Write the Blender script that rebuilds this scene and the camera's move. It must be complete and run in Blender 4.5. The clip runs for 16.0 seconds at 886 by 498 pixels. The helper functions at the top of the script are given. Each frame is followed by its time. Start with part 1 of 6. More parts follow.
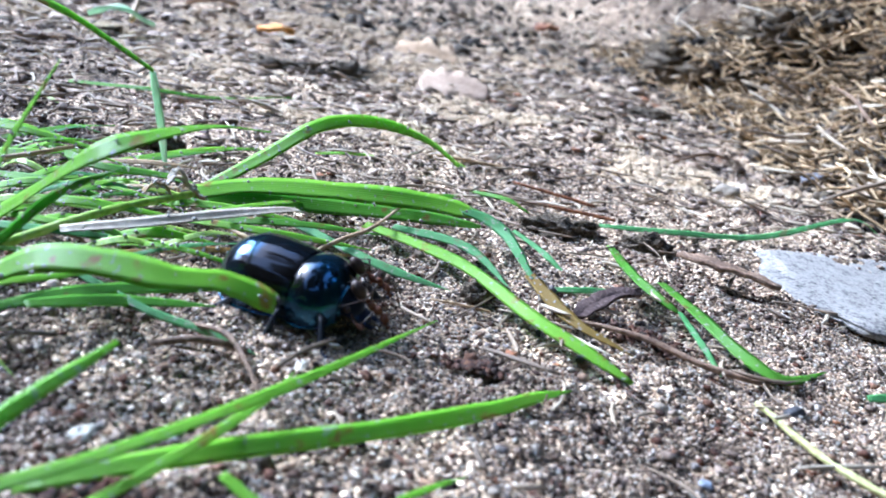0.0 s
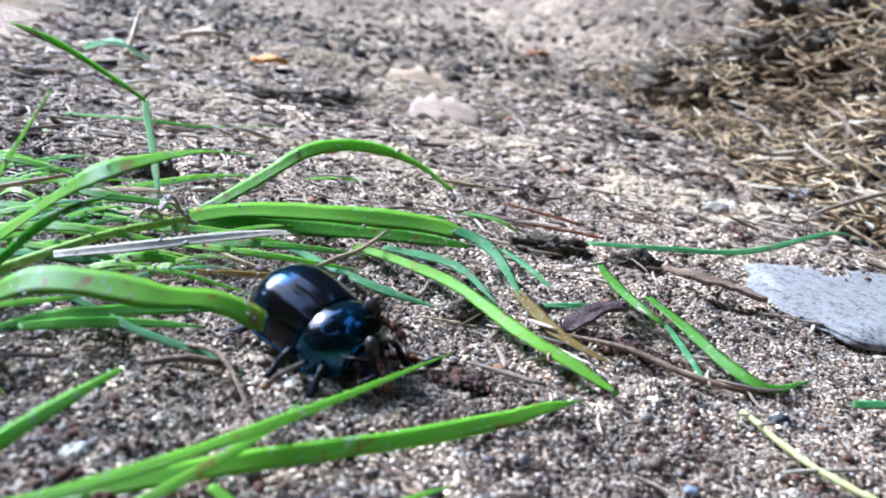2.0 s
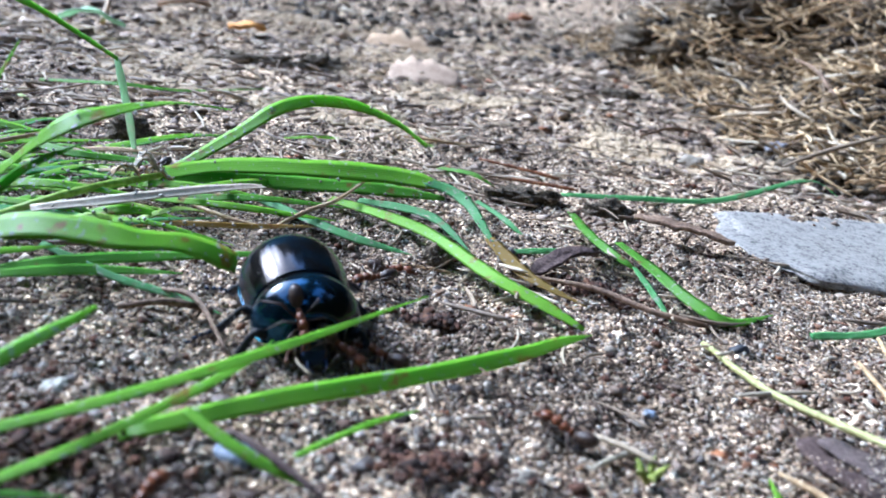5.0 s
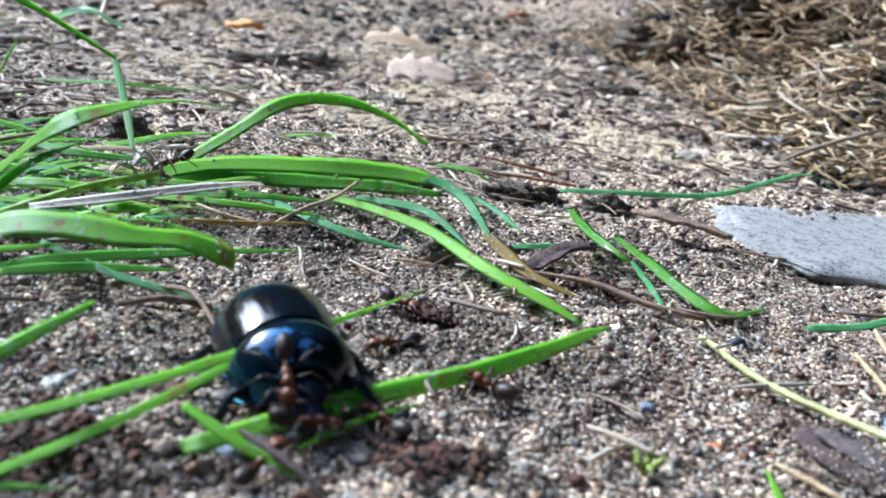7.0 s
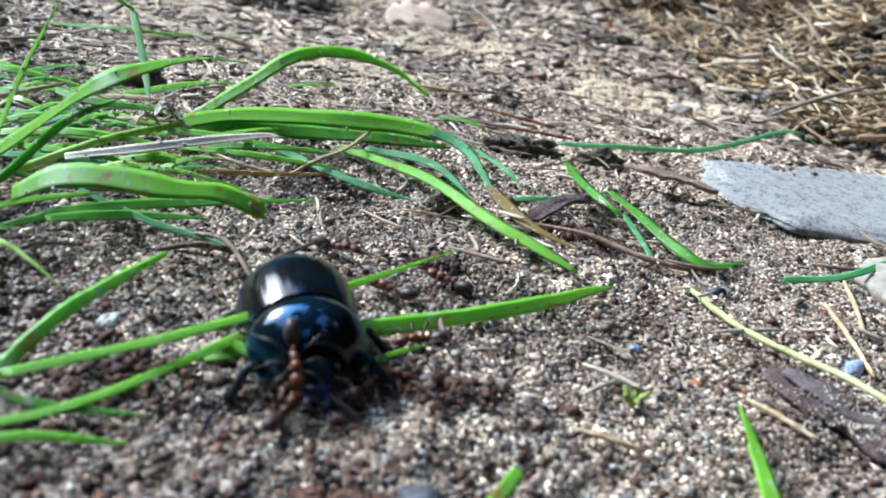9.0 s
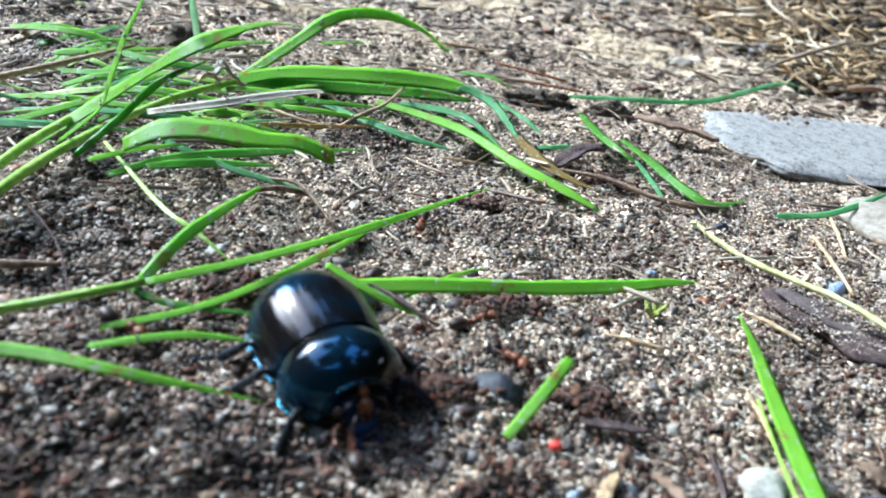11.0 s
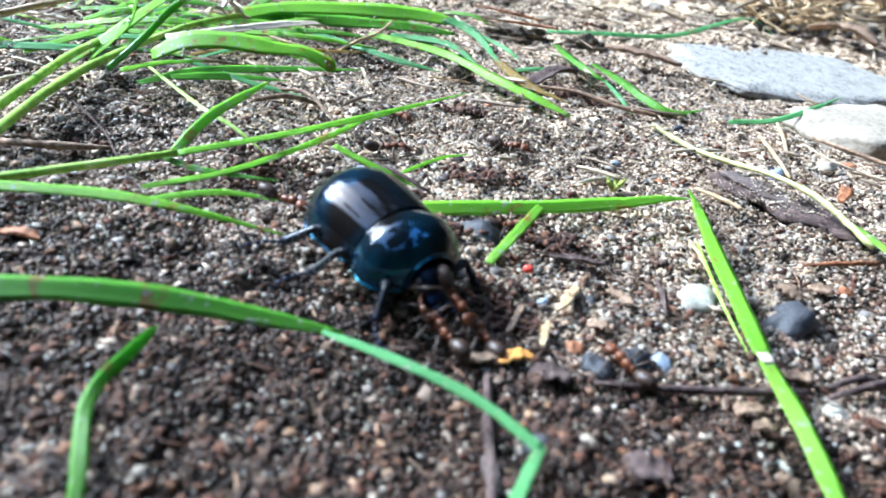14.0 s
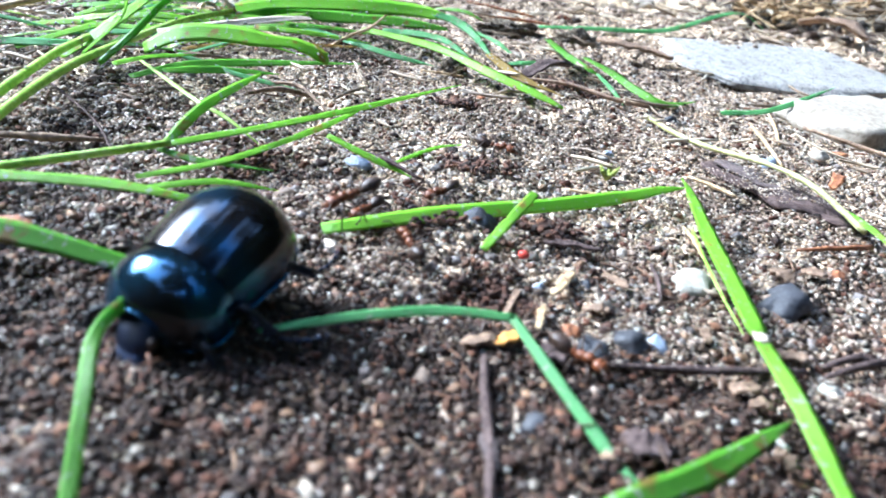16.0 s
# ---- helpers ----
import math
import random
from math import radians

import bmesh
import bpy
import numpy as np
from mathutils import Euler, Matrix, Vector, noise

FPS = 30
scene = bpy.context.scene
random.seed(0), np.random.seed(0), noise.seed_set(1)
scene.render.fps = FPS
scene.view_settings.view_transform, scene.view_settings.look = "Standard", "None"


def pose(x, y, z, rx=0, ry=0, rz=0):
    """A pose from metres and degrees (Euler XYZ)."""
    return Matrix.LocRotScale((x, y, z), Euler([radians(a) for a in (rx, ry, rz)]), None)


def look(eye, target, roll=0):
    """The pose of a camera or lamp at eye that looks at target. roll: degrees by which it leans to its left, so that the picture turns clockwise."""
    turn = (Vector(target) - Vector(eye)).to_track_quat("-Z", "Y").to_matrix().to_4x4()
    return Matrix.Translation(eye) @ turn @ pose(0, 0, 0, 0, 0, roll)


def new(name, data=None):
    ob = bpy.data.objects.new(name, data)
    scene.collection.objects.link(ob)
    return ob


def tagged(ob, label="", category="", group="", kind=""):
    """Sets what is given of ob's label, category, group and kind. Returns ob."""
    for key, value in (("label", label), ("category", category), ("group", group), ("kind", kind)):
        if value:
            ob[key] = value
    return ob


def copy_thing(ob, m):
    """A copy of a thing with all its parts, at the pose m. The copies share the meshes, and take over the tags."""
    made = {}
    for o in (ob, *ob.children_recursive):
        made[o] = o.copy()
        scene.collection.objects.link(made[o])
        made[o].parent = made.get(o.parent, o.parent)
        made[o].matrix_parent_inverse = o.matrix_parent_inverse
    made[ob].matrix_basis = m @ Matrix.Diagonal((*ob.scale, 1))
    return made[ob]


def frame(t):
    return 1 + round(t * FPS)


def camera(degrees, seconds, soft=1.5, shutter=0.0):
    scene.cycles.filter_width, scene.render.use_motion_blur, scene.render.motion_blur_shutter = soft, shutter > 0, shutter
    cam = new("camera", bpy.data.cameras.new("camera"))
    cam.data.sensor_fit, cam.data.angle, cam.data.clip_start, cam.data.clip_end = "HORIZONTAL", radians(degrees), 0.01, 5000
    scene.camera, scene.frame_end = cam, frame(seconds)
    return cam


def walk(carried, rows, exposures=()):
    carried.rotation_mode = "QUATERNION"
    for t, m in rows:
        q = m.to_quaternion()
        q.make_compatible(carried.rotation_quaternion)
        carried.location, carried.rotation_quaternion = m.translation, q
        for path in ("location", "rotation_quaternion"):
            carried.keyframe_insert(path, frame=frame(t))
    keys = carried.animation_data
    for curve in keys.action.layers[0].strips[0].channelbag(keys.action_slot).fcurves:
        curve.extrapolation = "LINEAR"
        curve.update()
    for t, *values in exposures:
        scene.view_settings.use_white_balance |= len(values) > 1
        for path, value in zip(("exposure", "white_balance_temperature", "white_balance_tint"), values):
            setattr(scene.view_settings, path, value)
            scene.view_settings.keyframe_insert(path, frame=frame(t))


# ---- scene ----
# ---------------------------------------------------------------- camera
cam = camera(59.7, 16.0, soft=1.8, shutter=0.4)
cam.data.dof.use_dof = True
cam.data.dof.focus_distance = 0.084
cam.data.dof.aperture_fstop = 55
PATH = [
    (0, look((0.00115, 0.00191, 0.02838), (-0.01096, 0.07637, 0.00176), 11.02)),
    (0.5, look((0.00291, 0.00138, 0.02780), (-0.00992, 0.07621, 0.00257), 9.38)),
    (1, look((0.00404, -0.00022, 0.02767), (-0.00877, 0.07491, 0.00333), 9.06)),
    (1.5, look((0.00429, -0.00057, 0.02795), (-0.00827, 0.07468, 0.00388), 9.38)),
    (2, look((0.00250, 0.00073, 0.02818), (-0.01009, 0.07601, 0.00419), 9.69)),
    (2.5, look((0.00439, -0.00061, 0.02725), (-0.00772, 0.07458, 0.00274), 9.21)),
    (3, look((0.00463, -0.00091, 0.02704), (-0.00703, 0.07411, 0.00183), 9.09)),
    (3.5, look((0.00479, -0.00109, 0.02692), (-0.00658, 0.07378, 0.00110), 8.94)),
    (4, look((0.00486, -0.00112, 0.02690), (-0.00627, 0.07362, 0.00064), 8.86)),
    (6.5, look((0.00515, -0.00150, 0.02685), (-0.00575, 0.07308, 0.00003), 8.42)),
    (7, look((0.00520, -0.00155, 0.02679), (-0.00570, 0.07301, -0.00007), 8.29)),
    (7.5, look((0.00513, -0.00292, 0.02772), (-0.00563, 0.07160, 0.00068), 9.46)),
    (8, look((0.00592, -0.00505, 0.02702), (-0.00406, 0.06894, -0.00174), 9.79)),
    (8.5, look((0.00480, -0.00569, 0.02850), (-0.00421, 0.06757, -0.00233), 9.89)),
    (9, look((0.00387, -0.00676, 0.02934), (-0.00453, 0.06599, -0.00286), 9.80)),
    (9.5, look((0.00293, -0.00880, 0.02839), (-0.00510, 0.06348, -0.00494), 9.64)),
    (9.7, look((0.00358, -0.00957, 0.02858), (-0.00424, 0.06256, -0.00514), 9.58)),
    (11.8, look((-0.00114, -0.02393, 0.03283), (-0.00694, 0.04665, -0.00439), 9.63)),
    (12, look((-0.00019, -0.02549, 0.03231), (-0.00609, 0.04505, -0.00496), 9.14)),
    (12.5, look((0.00167, -0.02825, 0.03231), (-0.00412, 0.04205, -0.00542), 9.01)),
    (13, look((0.00187, -0.02995, 0.03168), (-0.00352, 0.04022, -0.00635), 9.06)),
    (13.5, look((0.00196, -0.03098, 0.02970), (-0.00321, 0.03915, -0.00844), 9.14)),
    (14, look((0.00291, -0.03085, 0.02889), (-0.00221, 0.03926, -0.00931), 8.90)),
    (14.5, look((0.00390, -0.03059, 0.02896), (-0.00112, 0.03944, -0.00939), 8.59)),
    (15, look((0.00393, -0.03023, 0.02796), (-0.00059, 0.03992, -0.01023), 8.68)),
    (15.5, look((0.00429, -0.03065, 0.02783), (-0.00042, 0.03959, -0.01016), 8.62)),
    (16, look((0.00301, -0.03148, 0.02779), (-0.00149, 0.03887, -0.01003), 8.58)),
]
walk(cam, PATH, [(0, 3.02, 4900, 9), (4, 2.79, 4910, 8), (9, 2.78, 5110, 2), (12.5, 3.23, 5120, -1), (16, 3.53, 5120, 3)])

# ---------------------------------------------------------------- light: bright shade under a pale sky
SUN_ELEVATION, SUN_AZIMUTH = 36, -70   # degrees; azimuth from +y towards +x
world = bpy.data.worlds.new("sky")
scene.world = world
world.use_nodes = True
sky = world.node_tree.nodes.new("ShaderNodeTexSky")
sky.sky_type = "NISHITA"
sky.sun_disc = False
sky.sun_elevation = radians(SUN_ELEVATION)
sky.sun_rotation = radians(SUN_AZIMUTH)
sky.dust_density = 1.5
world.node_tree.links.new(sky.outputs[0], world.node_tree.nodes["Background"].inputs[0])
world.node_tree.nodes["Background"].inputs[1].default_value = 0.15
sun = new("sun", bpy.data.lights.new("sun", "SUN"))
sun.data.energy, sun.data.angle, sun.data.color = 1.0, radians(13), (1.0, 0.98, 0.95)
away = Vector((math.sin(radians(SUN_AZIMUTH)) * math.cos(radians(SUN_ELEVATION)), math.cos(radians(SUN_AZIMUTH)) * math.cos(radians(SUN_ELEVATION)), math.sin(radians(SUN_ELEVATION))))
sun.matrix_world = look(away * 3, (0, 0, 0))

CM = 0.01


# ---------------------------------------------------------------- noise and ground height (centimetres)
def lattice(ix, iy, seed):
    n = (ix.astype(np.int64) * 374761393 + iy.astype(np.int64) * 668265263 + seed * 974634541) & 0x7FFFFFFF
    n = ((n ^ (n >> 13)) * 1274126177) & 0x7FFFFFFF
    return ((n ^ (n >> 16)) & 0xFFFF) / 65535.0


def value_noise(x, y, size, seed):
    x, y = np.asarray(x, float) / size, np.asarray(y, float) / size
    ix, iy = np.floor(x), np.floor(y)
    fx, fy = x - ix, y - iy
    fx, fy = fx * fx * (3 - 2 * fx), fy * fy * (3 - 2 * fy)
    a, b = lattice(ix, iy, seed), lattice(ix + 1, iy, seed)
    c, d = lattice(ix, iy + 1, seed), lattice(ix + 1, iy + 1, seed)
    return (a + (b - a) * fx) * (1 - fy) + (c + (d - c) * fx) * fy - 0.5


def smooth(a, b, v):
    s = np.clip((v - a) / (b - a), 0, 1)
    return s * s * (3 - 2 * s)


def ground_z(x, y):
    """Height of the soil at x, y, all in centimetres."""
    x, y = np.asarray(x, float), np.asarray(y, float)
    far = np.hypot(x, y + 3)
    z = 0.16 * value_noise(x, y, 1.3, 1) + 0.10 * value_noise(x, y, 0.45, 2) + 0.09 * value_noise(x, y, 0.17, 3)
    z = z + 0.5 * smooth(9, 30, far) * value_noise(x, y, 5.5, 4) + 0.35 * smooth(9, 20, far) * value_noise(x, y, 1.9, 5)
    u = 0.93 * (x - 3.2) + 0.22 * (y - 22)
    bank = 6.2 * smooth(-0.5, 11, u) * smooth(14, 24, y) * (1 - smooth(70, 140, y))
    z = z + bank + smooth(0, 3, bank) * (2.2 * value_noise(x, y, 3.3, 6) + 1.1 * value_noise(x, y, 1.3, 8) + 0.5 * value_noise(x, y, 0.6, 9))
    z = z + 0.13 * np.clip(y + 0.25 * x - 42, 0, 260) * smooth(40, 70, y + 0.25 * x)
    return z


# ---------------------------------------------------------------- materials
def material(name, colours, scale, rough=0.8, bump=0.3, metal=0.0, detail=6.0, fine=4.0, island=False, coords="Object", translucent=0.0, specular=0.4, bump_scale=1.0):
    """A node material: colours through a ramp over two noises; island: colours by random piece as well."""
    m = bpy.data.materials.new(name)
    m.use_nodes = True
    nodes, links = m.node_tree.nodes, m.node_tree.links
    shader = nodes["Principled BSDF"]
    where = nodes.new("ShaderNodeTexCoord")
    big, small = nodes.new("ShaderNodeTexNoise"), nodes.new("ShaderNodeTexNoise")
    big.inputs["Scale"].default_value, big.inputs["Detail"].default_value = scale, detail
    small.inputs["Scale"].default_value, small.inputs["Detail"].default_value = scale * fine * 2.5, 4
    for tex in (big, small):
        links.new(where.outputs[coords], tex.inputs["Vector"])
    mixed = nodes.new("ShaderNodeMath")
    mixed.operation = "MULTIPLY_ADD"
    mixed.inputs[1].default_value = 0.55
    links.new(small.outputs["Fac"], mixed.inputs[0])
    half = nodes.new("ShaderNodeMath")
    half.operation = "MULTIPLY"
    half.inputs[1].default_value = 0.45
    links.new(big.outputs["Fac"], half.inputs[0])
    links.new(half.outputs[0], mixed.inputs[2])
    value = mixed.outputs[0]
    ramp = nodes.new("ShaderNodeValToRGB")
    stops = ramp.color_ramp.elements
    lo, hi = (0.0, 1.0) if island else (0.34, 0.66)
    while len(stops) < len(colours):
        stops.new(0.5)
    for n, c in enumerate(colours):
        stops[n].position = lo + (hi - lo) * n / max(1, len(colours) - 1)
        stops[n].color = (*c, 1)
    if island:
        piece = nodes.new("ShaderNodeNewGeometry")
        add = nodes.new("ShaderNodeMath")
        add.operation = "MULTIPLY_ADD"
        add.inputs[1].default_value = 0.9
        shift = nodes.new("ShaderNodeMath")
        shift.operation = "MULTIPLY_ADD"
        shift.inputs[1].default_value, shift.inputs[2].default_value = 0.4, -0.15
        links.new(value, shift.inputs[0])
        links.new(piece.outputs["Random Per Island"], add.inputs[0])
        links.new(shift.outputs[0], add.inputs[2])
        value = add.outputs[0]
    links.new(value, ramp.inputs[0])
    links.new(ramp.outputs[0], shader.inputs["Base Color"])
    shader.inputs["Roughness"].default_value, shader.inputs["Metallic"].default_value = rough, metal
    shader.inputs["Specular IOR Level"].default_value = specular
    if bump:
        relief = nodes.new("ShaderNodeBump")
        relief.inputs["Strength"].default_value, relief.inputs["Distance"].default_value = bump, 0.0004 * bump_scale
        links.new(mixed.outputs[0], relief.inputs["Height"])
        links.new(relief.outputs[0], shader.inputs["Normal"])
    if translucent:
        glow, both = nodes.new("ShaderNodeBsdfTranslucent"), nodes.new("ShaderNodeMixShader")
        links.new(ramp.outputs[0], glow.inputs["Color"])
        both.inputs[0].default_value = translucent
        links.new(shader.outputs[0], both.inputs[1])
        links.new(glow.outputs[0], both.inputs[2])
        links.new(both.outputs[0], nodes["Material Output"].inputs["Surface"])
    return m


def grass_material(name, light, dark, worn, rough=0.42):
    """Veins along the blade, patches along its length, and browned spots."""
    m = bpy.data.materials.new(name)
    m.use_nodes = True
    nodes, links = m.node_tree.nodes, m.node_tree.links
    shader = nodes["Principled BSDF"]
    uv = nodes.new("ShaderNodeUVMap")
    uv.uv_map = "along"
    wave = nodes.new("ShaderNodeTexWave")
    wave.bands_direction = "X"
    wave.inputs["Scale"].default_value, wave.inputs["Distortion"].default_value, wave.inputs["Detail"].default_value = 3.2, 0.6, 2
    links.new(uv.outputs[0], wave.inputs["Vector"])
    where = nodes.new("ShaderNodeTexCoord")
    patch = nodes.new("ShaderNodeTexNoise")
    patch.inputs["Scale"].default_value, patch.inputs["Detail"].default_value = 85, 7
    links.new(where.outputs["Object"], patch.inputs["Vector"])
    a, b = nodes.new("ShaderNodeMix"), nodes.new("ShaderNodeMix")
    for mix in (a, b):
        mix.data_type = "RGBA"
    a.inputs[6].default_value, a.inputs[7].default_value = (*dark, 1), (*light, 1)
    blend = nodes.new("ShaderNodeMath")
    blend.operation = "MULTIPLY_ADD"
    blend.inputs[1].default_value = 0.34
    links.new(wave.outputs["Fac"], blend.inputs[0])
    links.new(patch.outputs["Fac"], blend.inputs[2])
    links.new(blend.outputs[0], a.inputs[0])
    spots = nodes.new("ShaderNodeTexNoise")
    spots.inputs["Scale"].default_value, spots.inputs["Detail"].default_value = 520, 6
    links.new(where.outputs["Object"], spots.inputs["Vector"])
    cut = nodes.new("ShaderNodeValToRGB")
    cut.color_ramp.elements[0].position, cut.color_ramp.elements[1].position = 0.62, 0.70
    links.new(spots.outputs["Fac"], cut.inputs[0])
    links.new(cut.outputs[0], b.inputs[0])
    links.new(a.outputs[2], b.inputs[6])
    b.inputs[7].default_value = (*worn, 1)
    dust, sieve, dusty = nodes.new("ShaderNodeTexNoise"), nodes.new("ShaderNodeValToRGB"), nodes.new("ShaderNodeMix")
    dust.inputs["Scale"].default_value, dust.inputs["Detail"].default_value = 1700, 2
    links.new(where.outputs["Object"], dust.inputs["Vector"])
    sieve.color_ramp.elements[0].position, sieve.color_ramp.elements[1].position = 0.635, 0.67
    links.new(dust.outputs["Fac"], sieve.inputs[0])
    dusty.data_type = "RGBA"
    dusty.inputs[7].default_value = (0.52, 0.49, 0.42, 1)
    links.new(sieve.outputs[0], dusty.inputs[0])
    links.new(b.outputs[2], dusty.inputs[6])
    links.new(dusty.outputs[2], shader.inputs["Base Color"])
    shader.inputs["Roughness"].default_value = rough
    shader.inputs["Specular IOR Level"].default_value = 0.35
    relief = nodes.new("ShaderNodeBump")
    relief.inputs["Strength"].default_value, relief.inputs["Distance"].default_value = 0.35, 0.00012
    links.new(wave.outputs["Fac"], relief.inputs["Height"])
    links.new(relief.outputs[0], shader.inputs["Normal"])
    glow, both = nodes.new("ShaderNodeBsdfTranslucent"), nodes.new("ShaderNodeMixShader")
    links.new(b.outputs[2], glow.inputs["Color"])
    both.inputs[0].default_value = 0.55
    links.new(shader.outputs[0], both.inputs[1])
    links.new(glow.outputs[0], both.inputs[2])
    links.new(both.outputs[0], nodes["Material Output"].inputs["Surface"])
    return m


def soil_material():
    """Sandy woodland soil: grain-sized cells over dark humus, with paler washed sand where the noise is high."""
    m = bpy.data.materials.new("sandy_soil")
    m.use_nodes = True
    nodes, links = m.node_tree.nodes, m.node_tree.links
    shader = nodes["Principled BSDF"]
    where = nodes.new("ShaderNodeTexCoord")
    cells = nodes.new("ShaderNodeTexVoronoi")
    cells.inputs["Scale"].default_value = 2700
    links.new(where.outputs["Object"], cells.inputs["Vector"])
    tone = nodes.new("ShaderNodeSeparateColor")
    links.new(cells.outputs["Color"], tone.inputs[0])
    grain = nodes.new("ShaderNodeValToRGB")
    grain.color_ramp.interpolation = "CONSTANT"
    table = ((0.0, (0.045, 0.035, 0.028)), (0.25, (0.085, 0.068, 0.056)), (0.45, (0.14, 0.115, 0.094)), (0.62, (0.21, 0.178, 0.145)), (0.78, (0.29, 0.25, 0.21)), (0.92, (0.42, 0.39, 0.35)))
    while len(grain.color_ramp.elements) < len(table):
        grain.color_ramp.elements.new(0.5)
    for stop, (at, c) in zip(grain.color_ramp.elements, table):
        stop.position, stop.color = at, (*c, 1)
    links.new(tone.outputs[0], grain.inputs[0])
    patches = nodes.new("ShaderNodeTexNoise")
    patches.inputs["Scale"].default_value, patches.inputs["Detail"].default_value = 22, 9
    patches.inputs["Roughness"].default_value = 0.65
    links.new(where.outputs["Object"], patches.inputs["Vector"])
    wash = nodes.new("ShaderNodeValToRGB")
    wash.color_ramp.elements[0].position, wash.color_ramp.elements[1].position = 0.36, 0.66
    wash.color_ramp.elements[0].color, wash.color_ramp.elements[1].color = (0.62, 0.58, 0.54, 1), (1.5, 1.44, 1.32, 1)
    links.new(patches.outputs["Fac"], wash.inputs[0])
    mix = nodes.new("ShaderNodeMix")
    mix.data_type, mix.blend_type = "RGBA", "MULTIPLY"
    mix.inputs[0].default_value = 1
    links.new(grain.outputs[0], mix.inputs[6])
    links.new(wash.outputs[0], mix.inputs[7])
    specks = nodes.new("ShaderNodeTexNoise")
    specks.inputs["Scale"].default_value, specks.inputs["Detail"].default_value, specks.inputs["Roughness"].default_value = 150, 6, 0.75
    links.new(where.outputs["Object"], specks.inputs["Vector"])
    blot = nodes.new("ShaderNodeValToRGB")
    blot.color_ramp.elements[0].position, blot.color_ramp.elements[1].position = 0.40, 0.60
    blot.color_ramp.elements[0].color, blot.color_ramp.elements[1].color = (0.6, 0.56, 0.53, 1), (1.4, 1.36, 1.3, 1)
    links.new(specks.outputs["Fac"], blot.inputs[0])
    mottled = nodes.new("ShaderNodeMix")
    mottled.data_type, mottled.blend_type = "RGBA", "MULTIPLY"
    mottled.inputs[0].default_value = 1
    links.new(mix.outputs[2], mottled.inputs[6])
    links.new(blot.outputs[0], mottled.inputs[7])
    # pale-soil share set in build_ground; it carries the painted near shade too
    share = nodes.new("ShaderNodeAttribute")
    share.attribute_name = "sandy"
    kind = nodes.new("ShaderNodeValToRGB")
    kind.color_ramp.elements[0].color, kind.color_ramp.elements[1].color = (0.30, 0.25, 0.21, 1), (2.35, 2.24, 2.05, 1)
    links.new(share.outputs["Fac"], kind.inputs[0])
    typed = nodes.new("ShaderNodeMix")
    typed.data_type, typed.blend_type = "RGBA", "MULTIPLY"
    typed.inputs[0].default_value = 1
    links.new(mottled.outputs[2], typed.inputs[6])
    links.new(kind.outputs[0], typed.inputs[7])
    links.new(typed.outputs[2], shader.inputs["Base Color"])
    shader.inputs["Roughness"].default_value = 0.88
    shader.inputs["Specular IOR Level"].default_value = 0.25
    relief = nodes.new("ShaderNodeBump")
    relief.inputs["Strength"].default_value, relief.inputs["Distance"].default_value = 0.9, 0.0005
    relief.invert = True
    links.new(cells.outputs["Distance"], relief.inputs["Height"])
    crumbs = nodes.new("ShaderNodeBump")
    crumbs.inputs["Strength"].default_value, crumbs.inputs["Distance"].default_value = 0.6, 0.004
    links.new(patches.outputs["Fac"], crumbs.inputs["Height"])
    links.new(relief.outputs[0], crumbs.inputs["Normal"])
    links.new(crumbs.outputs[0], shader.inputs["Normal"])
    return m


